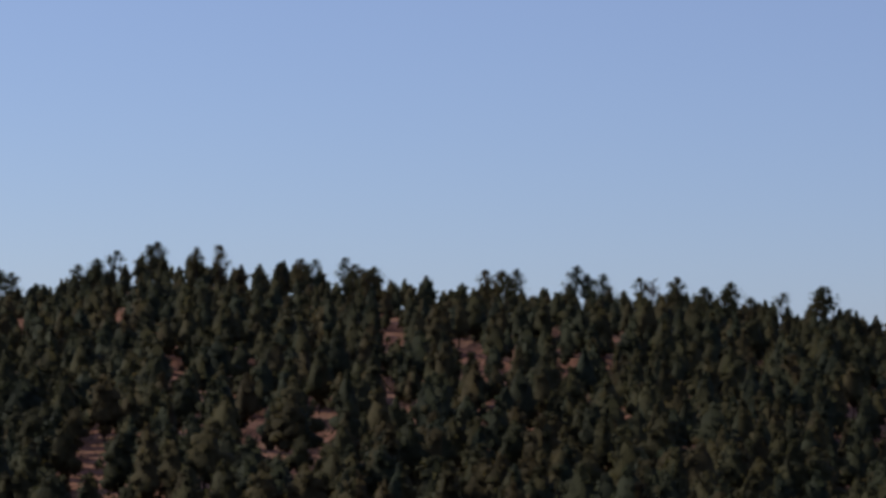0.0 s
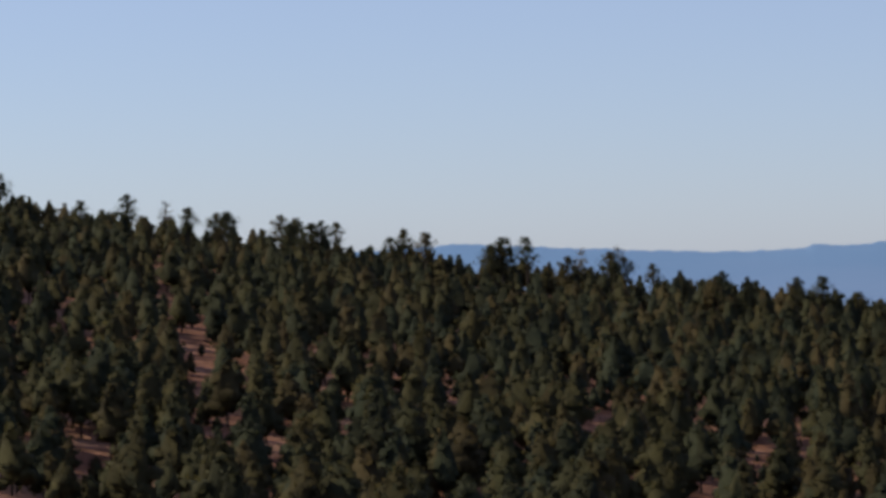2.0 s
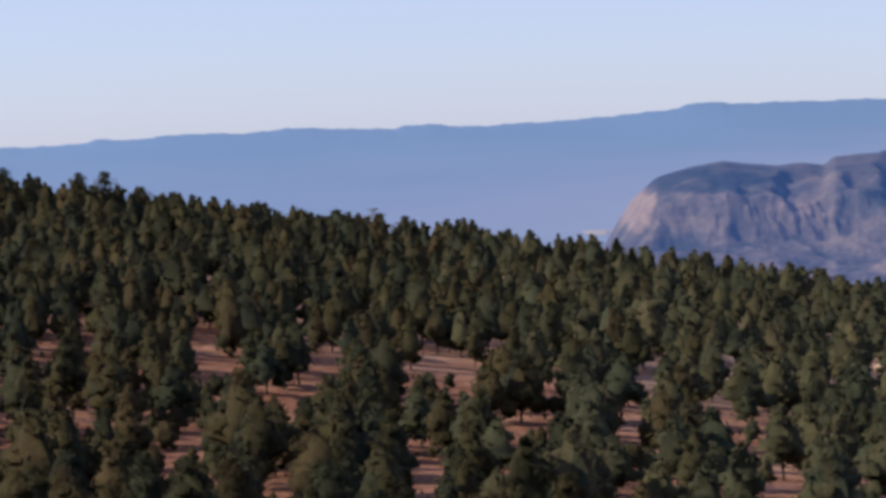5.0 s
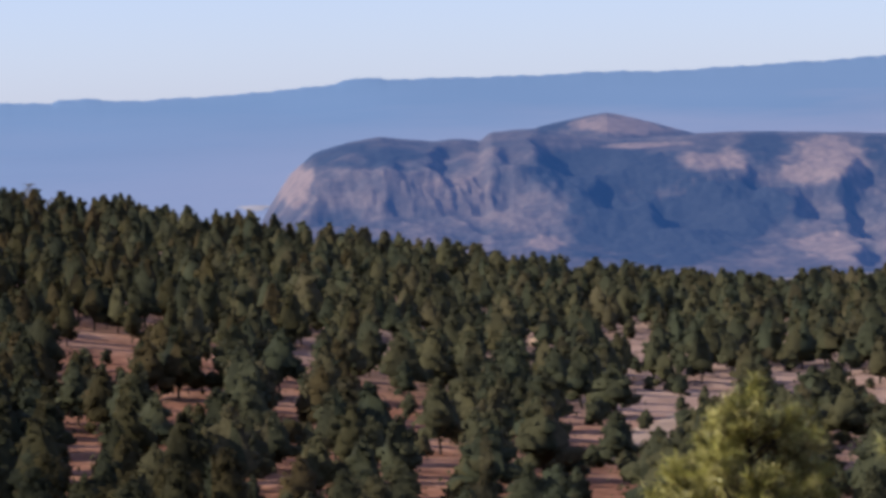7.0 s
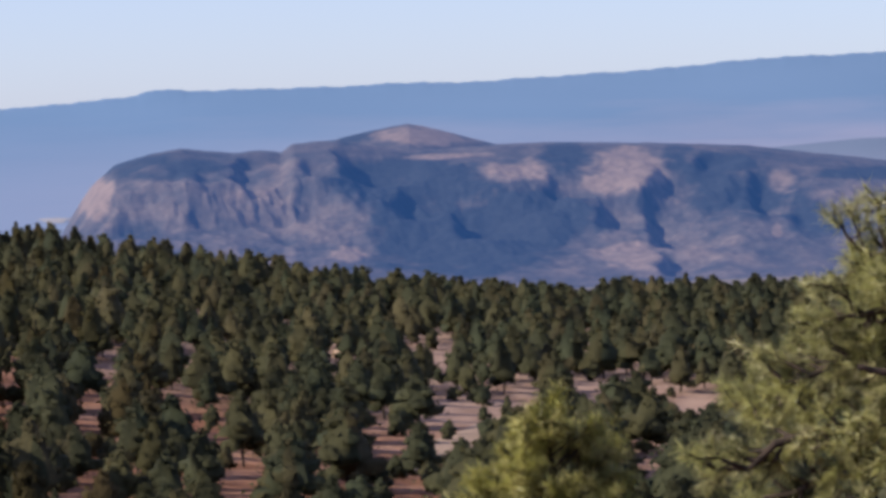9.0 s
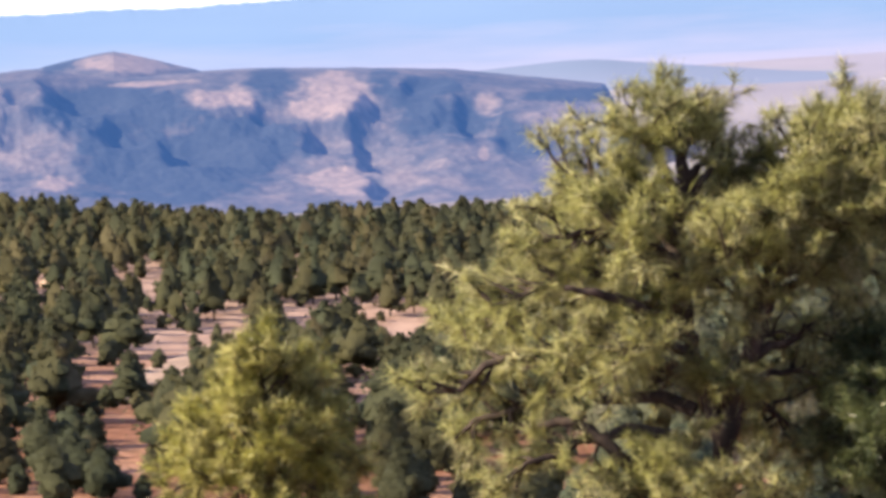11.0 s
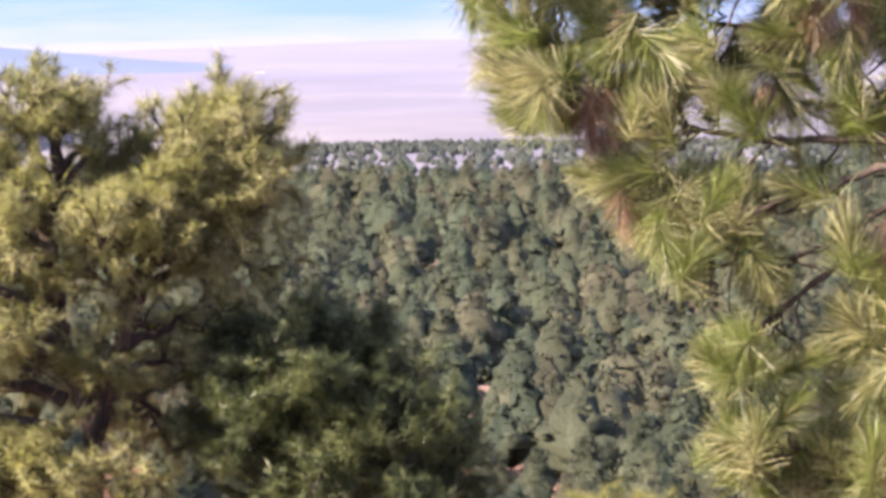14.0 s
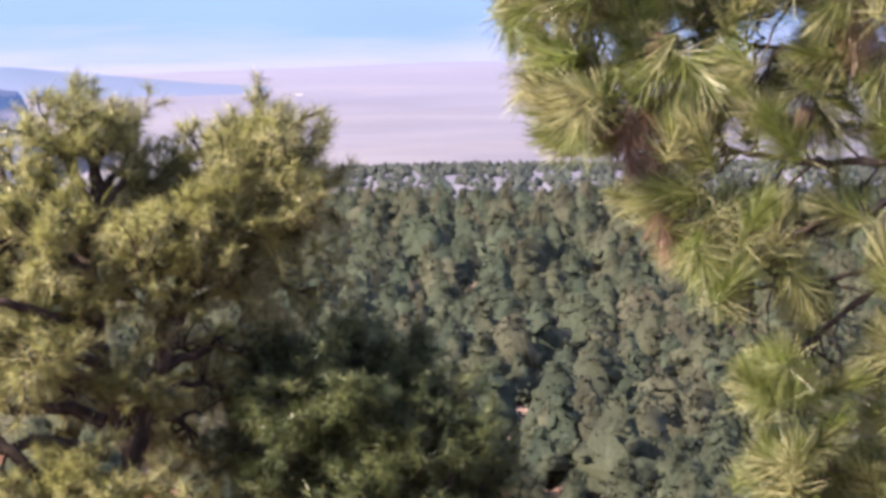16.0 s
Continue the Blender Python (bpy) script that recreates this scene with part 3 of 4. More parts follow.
MIDDLE_GLADES = [(14.97, 444, 2.0, 9), (17.86, 585, 2.0, 8), (18.44, 481, 2.0, 22), (19.62, 468, 3.4, 20), (19.94, 440, 2.0, 7), (20.67, 554, 2.0, 6), (21.36, 463, 2.0, 12), (21.51, 566, 2.5, 8),
                 (22.4, 526, 2.0, 7), (23.29, 447, 2.0, 7), (23.69, 549, 4.4, 25), (24.85, 510, 3.7, 9), (25.01, 400, 2.0, 6), (25.74, 554, 3.5, 21), (27.16, 524, 2.0, 27), (27.43, 415, 3.0, 30),
                 (27.75, 578, 3.1, 7), (28.25, 565, 2.2, 28), (28.27, 532, 2.1, 36), (29.19, 461, 2.1, 27)]
EAST_GLADES = [(29.93, 489, 2.2, 8), (29.94, 544, 2.0, 22), (31.06, 385, 2.1, 5), (31.26, 489, 3.1, 12), (31.59, 568, 2.0, 26), (31.63, 553, 2.0, 32), (32.8, 512, 2.3, 25), (33.45, 476, 3.4, 18),
               (33.94, 392, 2.0, 8), (34.35, 415, 2.0, 22), (35.4, 438, 2.0, 12), (35.75, 663, 2.0, 30)]
FAR_EAST_GLADES = [(36.34, 479, 2.8, 34), (36.44, 494, 3.1, 24), (36.59, 463, 3.5, 23), (37.13, 709, 2.0, 15), (37.2, 370, 2.8, 8), (37.5, 696, 5.6, 21), (37.75, 731, 2.0, 12), (37.87, 476, 4.8, 23),
                   (38.09, 531, 7.3, 40), (39.12, 568, 4.2, 31), (40.97, 605, 9.1, 9), (41.45, 454, 3.4, 23), (42.39, 578, 4.3, 24), (54.96, 454, 2.0, 7), (56.69, 876, 2.4, 17)]
GLADES = np.array(NORTH_GLADES + MIDDLE_GLADES + EAST_GLADES + FAR_EAST_GLADES)
GLADE_SLOPE = (land(GLADES[:, 0], GLADES[:, 1]) - EYE) / GLADES[:, 1]


def on_glade(az, r):
    x = np.radians(az - GLADES[:, 0]) * GLADES[:, 1]
    return bool(np.any((x / GLADES[:, 2]) ** 2 + ((r - GLADES[:, 1]) / GLADES[:, 3]) ** 2 < 1))


def crowds_glade(az, r, h):
    """Whether a tree of that height would stand on a glade, or close it off on its open downhill side."""
    x = np.abs(np.radians(az - GLADES[:, 0]) * r)
    tip = (float(land(az, r)) + 0.92 * h - EYE) / r
    return bool(np.any((x < GLADES[:, 2] * r / GLADES[:, 1] * 0.95 + 0.06 * h) & (r < GLADES[:, 1] + 0.7 * GLADES[:, 3]) & (r > GLADES[:, 1] - 100) & (tip > GLADE_SLOPE - 0.0004)))


def scatter():
    """Bearing, distance and height of every tree of the forest, nearest first."""
    rng = np.random.default_rng(7)
    spots, taken = [], {}

    def free(x, y, gap):
        cx, cy = int(x // 8), int(y // 8)
        for i in (-1, 0, 1):
            for j in (-1, 0, 1):
                for px, py in taken.get((cx + i, cy + j), ()):
                    if (px - x) ** 2 + (py - y) ** 2 < gap * gap:
                        return False
        taken.setdefault((cx, cy), []).append((x, y))
        return True

    for r0, r1, a0, a1, cell in ((230, 990, -11, 64, 26), (230, 620, 46, 64, 16), (990, 2000, 18, 64, 62)):
        tries = int(0.5 * math.radians(a1 - a0) * (r1 * r1 - r0 * r0) / cell)
        for _ in range(tries):
            az, r = rng.uniform(a0, a1), math.sqrt(rng.uniform(r0 * r0, r1 * r1))
            lo = np.interp(az, (-11, 5, 12, 20, 30, 40, 64), (420, 410, 370, 310, 260, 235, 235))
            hi = np.interp(az, (-11, 10, 20, 30, 44, 48, 64), (920, 930, 960, 1150, 1150, 2000, 2000))
            if not lo < r < hi:
                continue
            x, y = polar(az, r)
            if on_glade(az, r):
                if rng.random() < 0.05 and free(float(x), float(y), 4.0):
                    spots.append((az, r, rng.uniform(1.2, 2.6)))
                continue
            if r > 990 and az > 46.5 and 1250 < r < 1820 and math.sin(az * 8.3 + math.sin(r / 60)) + math.sin(r / 37 + az * 2.1) > 0.0:
                continue
            h = rng.choice([rng.uniform(9.2, 12.6), rng.uniform(6.4, 9.2), rng.uniform(3.0, 5.0)], p=[0.54, 0.29, 0.17])
            h *= np.interp(r, (450, 850), (0.86, 0.95)) * (1.4 if az > 46 and r < 990 else 1.12 if az < 32 and r < 780 else (0.84 + 0.26 * min(max((az - 17) / 4, 0), 1)) if az < 28.5 and r > 810 else 1.0)
            if r < 900 and crowds_glade(az, r, h):
                h = rng.uniform(2.2, 4.0)
                if rng.random() < 0.3 or crowds_glade(az, r, h):
                    continue
            if free(float(x), float(y), 3.0 if h < 5 else (6.6 if r < 400 else 7.4) if az > 46 and r < 990 else np.interp(r, (450, 600), (4.6, np.interp(az, (28, 36), (4.9, 5.9))))):
                spots.append((az, r, rng.uniform(3.5, 6.0) if r > 1160 else h * 0.8 if r > 990 else h))
    # the open foot of the slope
    spots = [(az, r, h if r > 345 else h * 0.8) for az, r, h in spots if not (29 < az < 43.5 and r < 300)]
    spots.sort(key=lambda s: s[1])
    return spots


SPOTS = scatter()


def forest_tree(name, seed, h, w, juniper, material=None):
    """A tree of the forest as a thing of its own, at its own foot."""
    rng = np.random.default_rng(seed)
    root = new(name)
    v, f = trunk_of(rng, h, 6)
    mesh_object("trunk", v, f, [BARK], root)
    low = -0.02 if juniper else rng.uniform(0.08, 0.22)
    v, f, soft = crown(rng, h, w, 13 if juniper else 17, 110, 0.018 * h, low, 1, 0.72, juniper)
    mesh_object("crown", v, f, [material or CROWN], root, normals=soft)
    return root


def build_near_forest(spots):
    rng = np.random.default_rng(11)
    for side, (material, west, east) in enumerate(((CROWN, -20, 31), (CROWN_MID, 31, 45), (CROWN_HAZED, 45, 70))):
        kinds = []
        for k in range(9):
            juniper = k >= 6
            h = (8.6, 9.6, 10.4, 11.2, 7.6, 12.0, 6.0, 4.8, 3.6)[k]
            root = forest_tree("juniper" if juniper else "pine_tree", 40 + k, h, h * (0.5 if juniper else rng.uniform(0.31, 0.45) * (0.95 if side == 2 else 1.0)), juniper, material)
            hue = ("olive-green", "sage-green", "grey-green")[side] if side else "dark green" if juniper else "olive-green"
            tagged(root, "low rounded %s juniper on red soil" % hue if juniper else "%s pine with ragged crown on red soil" % hue, "tree", "trees of the near forest")
            kinds.append((h, root))
        used = set()
        for az, r, h in spots:
            if not west <= az < east:
                continue
            k = min(range(9), key=lambda q: abs(kinds[q][0] - h) + rng.uniform(0, 1.6))
            x, y = polar(az, r)
            m = pose(float(x), float(y), float(land(az, r)), 0, 0, rng.uniform(0, 360)) @ Matrix.Scale(h / kinds[k][0], 4)
            if k in used:
                copy_thing(kinds[k][1], m)
            else:
                kinds[k][1].matrix_basis = m
                used.add(k)
        for k in range(9):
            if k not in used:
                for o in (*kinds[k][1].children, kinds[k][1]):
                    bpy.data.objects.remove(o)


def build_far_forest(spots):
    """The rest of the forest, which nobody could count."""
    rng = np.random.default_rng(23)
    bank = {}
    # clumps, sprays to a clump, their size, and how round the clumps are
    for lod, (clumps, sprays, blade, level) in enumerate(((11, 15, 0.042, 1), (7, 13, 0.046, 1), (4, 3, 0.08, 0), (11, 26, 0.031, 1))):
        for k in range(16):
            juniper = k >= 12
            wide = rng.uniform(0.46, 0.6) if juniper else rng.uniform(0.31, 0.46)
            cv, cf, soft = crown(rng, 1.0, wide, clumps, sprays, blade, -0.02 if juniper else rng.uniform(0.06, 0.2), level, 0.72, juniper)
            tv, tf = trunk_of(rng, 1.0, 4)
            tv[:, 2] = np.maximum(tv[:, 2], -0.1)
            v, f = joined([(cv, cf), (tv, tf)])
            bank[lod, k] = v, f, np.r_[np.zeros(len(cf), int), np.ones(len(tf), int)], np.concatenate([soft, tv * [20, 20, 0] + [0, 0, 0.1]])
    vs, fs, ss, ns, n = [], [], [], [], 0
    for az, r, h in spots:
        lod = 2 if r > 990 else 3 if az > 46 else 0 if r < 540 else 1
        k = rng.integers(12, 16) if h < 4.6 or r > 990 else rng.integers(0, 12)
        v, f, s, soft = bank[lod, int(k)]
        a = rng.uniform(0, 6.28)
        turn = np.array([[math.cos(a), -math.sin(a), 0], [math.sin(a), math.cos(a), 0], [0, 0, 1]])
        x, y = polar(az, r)
        wide = rng.uniform(0.9, 1.3) if az > 46 else rng.uniform(0.85, 1.08) + np.interp(az, (30, 36), (0, 0.22))
        vs.append((v * [wide, wide, 1.0] * h) @ turn.T + [x, y, land(az, r)])
        ns.append(soft @ turn.T)
        fs.append(f + n)
        u = az + rng.uniform(-3.5, 3.5)
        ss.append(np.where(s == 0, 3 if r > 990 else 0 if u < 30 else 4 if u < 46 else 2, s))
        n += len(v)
    ob = mesh_object("forest", np.concatenate(vs), np.concatenate(fs), [CROWN, BARK, CROWN_HAZED, CROWN_FAR_HAZED, CROWN_MID], slots=np.concatenate(ss), normals=np.concatenate(ns))
    return tagged(ob, "dense pine and juniper forest covering the hills", "forest", kind="stuff")


NEAR = 300
build_near_forest(SPOTS[:NEAR])
build_far_forest(SPOTS[NEAR:])


# tall pines that stand out on the ridge: bearing, elevation of the top
RIDGE_PINES = [(-7.7, 1.95), (-6.2, 2.22), (-5.1, 2.55), (-4.4, 2.45), (-2.5, 2.28), (-1.4, 2.1), (0.85, 2.12), (2.5, 2.2), (4.3, 2.02), (5.3, 1.93),
               (6.2, 1.76), (9.3, 1.45), (10.4, 1.2), (11.1, 1.1), (12.3, 0.98), (14.3, 0.74), (14.7, 0.68), (16.1, 0.55), (16.55, 0.56), (21.4, -0.26), (21.87, -0.24), (22.5, -0.55)]
RIDGE_SNAGS = [(17.5, 0.32), (18.2, 0.35), (3.9, 1.98), (10.0, 1.3), (26.7, -1.05)]


def open_pine(seed, h, w, puffs):
    """An old pine with a bare lower trunk and a few flat tufts of foliage at the ends of its limbs."""
    rng = np.random.default_rng(seed)
    root = new("pine_tree")
    wood = [trunk_of(rng, h, 6, 0.97)]
    v, f, soft = crown(rng, h, w, puffs, 70, 0.26, 0.46, 1, 0.1, seed % 4 != 0, 0.45)
    mesh_object("crown", v, f, [CROWN], root, normals=soft)
    for k in range(10):
        u, a = rng.uniform(0.46, 0.9), k * 2.4
        reach = w * rng.uniform(0.4, 0.8)
        wood.append(tube(bend(rng, (0, 0, h * (u - 0.04)), (reach * math.cos(a), reach * math.sin(a), h * u), 4, 0.04), (0.08, 0.07, 0.05, 0.03), 4))
    mesh_object("trunk", *joined(wood), [BARK], root)
    return tagged(root, "tall open-crowned pine standing out on the ridge", "tree", "pines on the ridge")


def build_ridge_pines():
    models = [open_pine(77 + k, 12.0, (3.2, 3.8, 2.7, 3.4)[k], (10, 12, 8, 9)[k]) for k in range(4)]
    rng = np.random.default_rng(5)
    own = {}
    stands = [(az, 885.0 + rng.uniform(-15, 15), el) for az, el in RIDGE_PINES]
    stands += [(az, rng.uniform(850, 900), None) for az in rng.uniform(-8.5, 22, 46)]
    for k, (az, r, el) in enumerate(stands):
        x, y = polar(az, r)
        z = float(land(az, r))
        h = rng.uniform(11.5, 15.0) if el is None else EYE + r * math.tan(math.radians(el)) - z
        m = pose(float(x), float(y), z, 0, 0, rng.uniform(0, 360)) @ Matrix.Scale(h / 12.0, 4)
        if k < 4:
            own[k] = m
        else:
            copy_thing(models[k % 4], m)
    for k in own:
        models[k].matrix_basis = own[k]


def build_snag(az, el, seed):
    rng = np.random.default_rng(seed)
    r = 890.0
    x, y = polar(az, r)
    z = float(land(az, r))
    h = EYE + r * math.tan(math.radians(el)) - z
    root = new("dead_tree")
    v, f = tube(bend(rng, (0, 0, -0.4), (0, 0, h), 8, 0.006), np.linspace(0.2, 0.05, 8), 6)
    mesh_object("trunk", v, f, [GREY_WOOD], root)
    for k in range(44):
        u = rng.uniform(0.5, 0.98)
        a = rng.uniform(0, 6.28)
        ln = h * 0.3 * (1.15 - u) + 0.7
        v, f = tube(bend(rng, (0, 0, u * h), (ln * math.cos(a), ln * math.sin(a), u * h + rng.uniform(0.1, 0.6) * ln), 4, 0.05), (0.12, 0.11, 0.09, 0.06), 4)
        mesh_object("branch", v, f, [GREY_WOOD], root)
    root.location = (float(x), float(y), z)
    return tagged(root, "bare grey dead pine on the ridge", "dead tree", "dead pines on the ridge")


build_ridge_pines()
for k, (az, el) in enumerate(RIDGE_SNAGS):
    build_snag(az, el, 60 + k)


# ---- the near pines ----
def needle_tuft(rng, tip, way, count, length, width, spread):
    """Needles fanning out of a twig's end, as thin triangles."""
    way = way / (np.linalg.norm(way) + 1e-9)
    d = way + rng.normal(0, spread, (count, 3))
    d /= np.linalg.norm(d, axis=1, keepdims=True)
    start = tip - way * rng.uniform(0, 0.75, count)[:, None] * length * 0.9
    ln = length * rng.uniform(0.7, 1.1, count)[:, None]
    side = np.cross(d, rng.normal(size=(count, 3)))
    side /= np.linalg.norm(side, axis=1, keepdims=True) + 1e-9
    sag = np.array([0, 0, -0.12]) * ln
    v = np.stack([start - side * width, start + side * width, start + d * ln + sag], 1).reshape(-1, 3)
    # a tuft takes the light as one soft brush
    puff = np.repeat(0.55 * d + 0.45 * way, 3, axis=0)
    return v, np.arange(3 * count).reshape(-1, 3), puff


def grow_limb(rng, a, b, r0, twigs, twig_len, needle, tufts, material, parent, spread=0.78, name="limb", count=70, width=0.0016, rise=0.12, start=0.25):
    """A limb from a to b with side twigs that carry needle tufts."""
    b = np.asarray(b, float) - (np.subtract(b, a) / np.linalg.norm(np.subtract(b, a))) * needle * 1.7
    path = bend(rng, a, b, 9, 0.02, rise * np.linalg.norm(np.subtract(b, a)))
    wood = [tube(path, np.linspace(r0, r0 * 0.22, 9), 6)]
    green = []
    main = path[-1] - path[-3]
    for _ in range(3):
        green.append(needle_tuft(rng, path[-1] + rng.normal(0, 0.02, 3), main + rng.normal(0, 0.1, 3), count, needle, width, spread))
    for k in range(twigs):
        s = start + (1 - start) * (k + rng.uniform(0.1, 0.9)) / twigs
        i = min(int(s * 8), 7)
        base = path[i] + (path[i + 1] - path[i]) * (s * 8 - i)
        fwd = path[i + 1] - path[i]
        fwd = fwd / np.linalg.norm(fwd)
        out = rng.normal(size=3)
        out -= fwd * (out @ fwd)
        out /= np.linalg.norm(out)
        ln = twig_len * rng.uniform(0.55, 1.25) * (1.15 - 0.5 * s)
        end = base + (0.75 * fwd + 0.95 * out + np.array([0, 0, 0.25])) * ln
        tw = bend(rng, base, end, 5, 0.04)
        wood.append(tube(tw, np.linspace(r0 * 0.32, r0 * 0.1, 5), 4))
        fwd = (tw[-1] - tw[0]) / np.linalg.norm(tw[-1] - tw[0])
        green.append(needle_tuft(rng, tw[-1], fwd, count, needle, width, spread))
        for q in range(tufts):
            # short side shoots, each with its own brush of needles
            at = tw[4 - q % 3] - fwd * needle * 0.3
            way = fwd + rng.normal(0, 0.75, 3) + np.array([0, 0, 0.2])
            way /= np.linalg.norm(way)
            tip = at + way * needle * rng.uniform(0.7, 1.5)
            wood.append(tube(np.array([at, (at + tip) / 2 + rng.normal(0, 0.008, 3), tip]), (r0 * 0.12, r0 * 0.1, r0 * 0.06), 4))
            green.append(needle_tuft(rng, tip, way, count, needle, width, spread))
    limb = mesh_object(name, *joined(wood), [BARK], parent)
    v, f = joined([g[:2] for g in green])
    soft = np.concatenate([g[2] for g in green]) * 0.6 + [0, 0, 0.2] + rng.normal(0, 0.8, v.shape)
    mesh_object("needles", v, f, [material], limb, normals=soft)
    return limb


def spot(az, el, r):
    """The place at a bearing and an elevation from the eye, r metres away on the level."""
    x, y = polar(az, r)
    return np.array([x, y, EYE + r * math.tan(math.radians(el))])


def standing_pine(name, az, r, limbs, trunk_path, label, material, seed, needle=0.18, twig=0.44, twigs=20, tufts=4, count=56, r0=0.16, width=0.0038, start=0.38):
    """A pine whose limbs reach from forks to given tips; bearings and elevations from the eye, depth off the trunk in metres."""
    rng = np.random.default_rng(seed)
    root = new(name)
    foot = spot(az, 0, r)
    foot[2] = float(land(az, r)) - 0.15
    pts = [foot] + [spot(a, e + 0.2, r + d) for a, e, d in trunk_path]
    n = len(pts)
    fine = np.array([[np.interp(t, range(n), [p[k] for p in pts]) for k in range(3)] for t in np.linspace(0, n - 1, 4 * n)])
    fine[1:-1] += rng.normal(0, 0.012, (len(fine) - 2, 3))
    v, f = tube(fine, np.linspace(r0, r0 * 0.25, len(fine)), 9)
    mesh_object("trunk", v, f, [BARK], root)
    for (a0, e0, d0), (a1, e1, d1), thick in limbs:
        grow_limb(rng, spot(a0, e0 + 0.2, r + d0), spot(a1, e1 + 0.2, r + d1), thick * 1.5, twigs, twig, needle, tufts, material, root, count=count, width=width, start=start)
    return tagged(root, label, "tree")


def build_big_pine():
    top = [((48.9, -4.2, 0.0), (51.9, -2.85, 0.2), 0.04), ((48.9, -4.3, 0.0), (51.6, -3.7, -0.4), 0.035), ((48.9, -4.0, 0.0), (51.0, -2.2, -0.3), 0.035), ((48.9, -4.3, 0.0), (50.4, -3.5, -0.8), 0.03),
           ((48.5, -4.4, 0.0), (49.2, -3.3, -0.9), 0.03), ((47.3, -4.2, 0.0), (45.9, -3.4, -0.9), 0.03), ((47.3, -4.6, 0.0), (44.7, -4.3, 0.9), 0.035), ((47.3, -5.2, 0.0), (44.2, -4.9, 0.8), 0.035),
           ((47.35, -3.7, 0.0), (47.58, -1.46, 0.1), 0.05), ((47.3, -3.4, 0.0), (46.35, -1.62, -0.3), 0.035), ((47.2, -3.9, 0.0), (44.8, -2.55, 0.2), 0.045), ((47.4, -3.2, 0.0), (48.5, -2.18, 0.4), 0.035),
           ((48.9, -4.2, 0.0), (50.2, -1.93, 0.0), 0.05), ((48.9, -4.0, 0.0), (49.3, -2.28, 0.5), 0.04), ((48.9, -4.4, 0.0), (51.4, -3.28, -0.2), 0.04), ((49.0, -4.6, 0.0), (50.9, -2.68, 0.3), 0.035),
           ((47.4, -4.4, 0.0), (45.4, -3.48, 0.8), 0.035), ((47.35, -3.8, 0.0), (46.2, -2.98, -0.6), 0.03), ((48.2, -4.3, 0.1), (48.6, -3.18, -0.2), 0.03), ((48.9, -4.3, 0.0), (49.9, -3.18, -0.7), 0.03), ((47.6, -4.3, 0.2), (48.1, -3.48, 0.5), 0.03), ((47.6, -4.2, 0.2), (48.0, -2.88, 0.7), 0.03),
           ((49.7, -3.4, 0.0), (51.3, -2.05, -0.2), 0.035), ((49.7, -3.4, 0.0), (50.75, -1.85, 0.2), 0.035), ((49.4, -3.7, 0.0), (51.7, -2.75, -0.4), 0.035), ((47.4, -3.0, 0.0), (47.2, -1.75, -0.2), 0.03),
           ((48.9, -4.6, 0.0), (49.1, -3.75, -0.7), 0.03), ((49.0, -4.8, 0.0), (50.4, -4.1, -0.5), 0.03), ((48.9, -5.0, 0.0), (50.9, -4.5, -0.2), 0.03), ((48.6, -5.6, 0.0), (48.2, -4.9, -0.7), 0.03),
           ((47.5, -5.9, 0.0), (46.4, -5.5, -0.9), 0.03), ((48.0, -7.2, 0.0), (48.1, -6.4, -0.6), 0.03), ((47.9, -8.6, 0.0), (46.8, -7.9, -0.8), 0.03), ((47.4, -5.4, 0.0), (44.9, -5.5, -0.7), 0.035), ((47.6, -6.8, 0.0), (44.2, -6.2, -0.6), 0.035)]
    sunny_side = [((47.3, -4.6, 0.0), (44.0, -3.9, -0.5), 0.05), ((47.3, -5.0, 0.0), (43.2, -5.2, -0.3), 0.05), ((47.4, -5.6, 0.0), (42.6, -5.7, 0.5), 0.045), ((47.5, -6.6, 0.0), (41.9, -6.7, -0.4), 0.06),
                  ((47.5, -7.2, 0.0), (42.5, -7.6, 0.4), 0.05), ((47.5, -7.8, 0.0), (43.4, -8.4, -0.8), 0.05), ((47.3, -4.9, 0.0), (46.0, -4.2, -1.2), 0.035), ((47.5, -6.2, 0.0), (45.6, -6.4, -1.3), 0.04),
                  ((47.9, -8.2, 0.0), (45.2, -9.3, -1.0), 0.04)]
    shady_side = [((48.8, -5.0, 0.0), (48.0, -4.4, -1.3), 0.035), ((48.6, -5.6, 0.0), (49.7, -4.0, -0.9), 0.035), ((48.5, -6.0, 0.0), (49.4, -6.0, 0.9), 0.035), ((47.9, -8.6, 0.0), (46.4, -8.9, -1.0), 0.04),
                  ((48.4, -6.4, 0.0), (50.8, -5.8, 0.8), 0.04), ((48.8, -5.2, 0.0), (51.9, -4.9, 0.6), 0.035), ((48.2, -7.2, 0.0), (49.6, -7.6, 0.7), 0.04), ((47.9, -8.4, 0.0), (47.4, -9.2, -1.3), 0.035), ((47.8, -6.8, 0.0), (48.4, -7.4, 1.2), 0.03), ((47.5, -6.4, 0.0), (46.6, -7.2, 1.0), 0.03),
                  ((48.3, -6.8, 0.0), (50.3, -6.8, 0.9), 0.035), ((47.9, -8.4, 0.0), (49.3, -9.0, -1.2), 0.035)]
    pine = standing_pine("pine_tree", 47.9, 28.0, top + sunny_side + shady_side, [(47.9, -11.0, 0), (47.98, -7.8, 0), (47.57, -6.5, 0), (47.45, -5.8, 0), (47.3, -3.7, 0), (47.5, -3.0, 0)],
                         "tall sunlit pine with yellow-green needle tufts", NEEDLE, 3, twigs=12, tufts=4, count=46, start=0.48, r0=0.115)
    # the second stem of the fork, and bare limbs under the needles
    rng = np.random.default_rng(8)
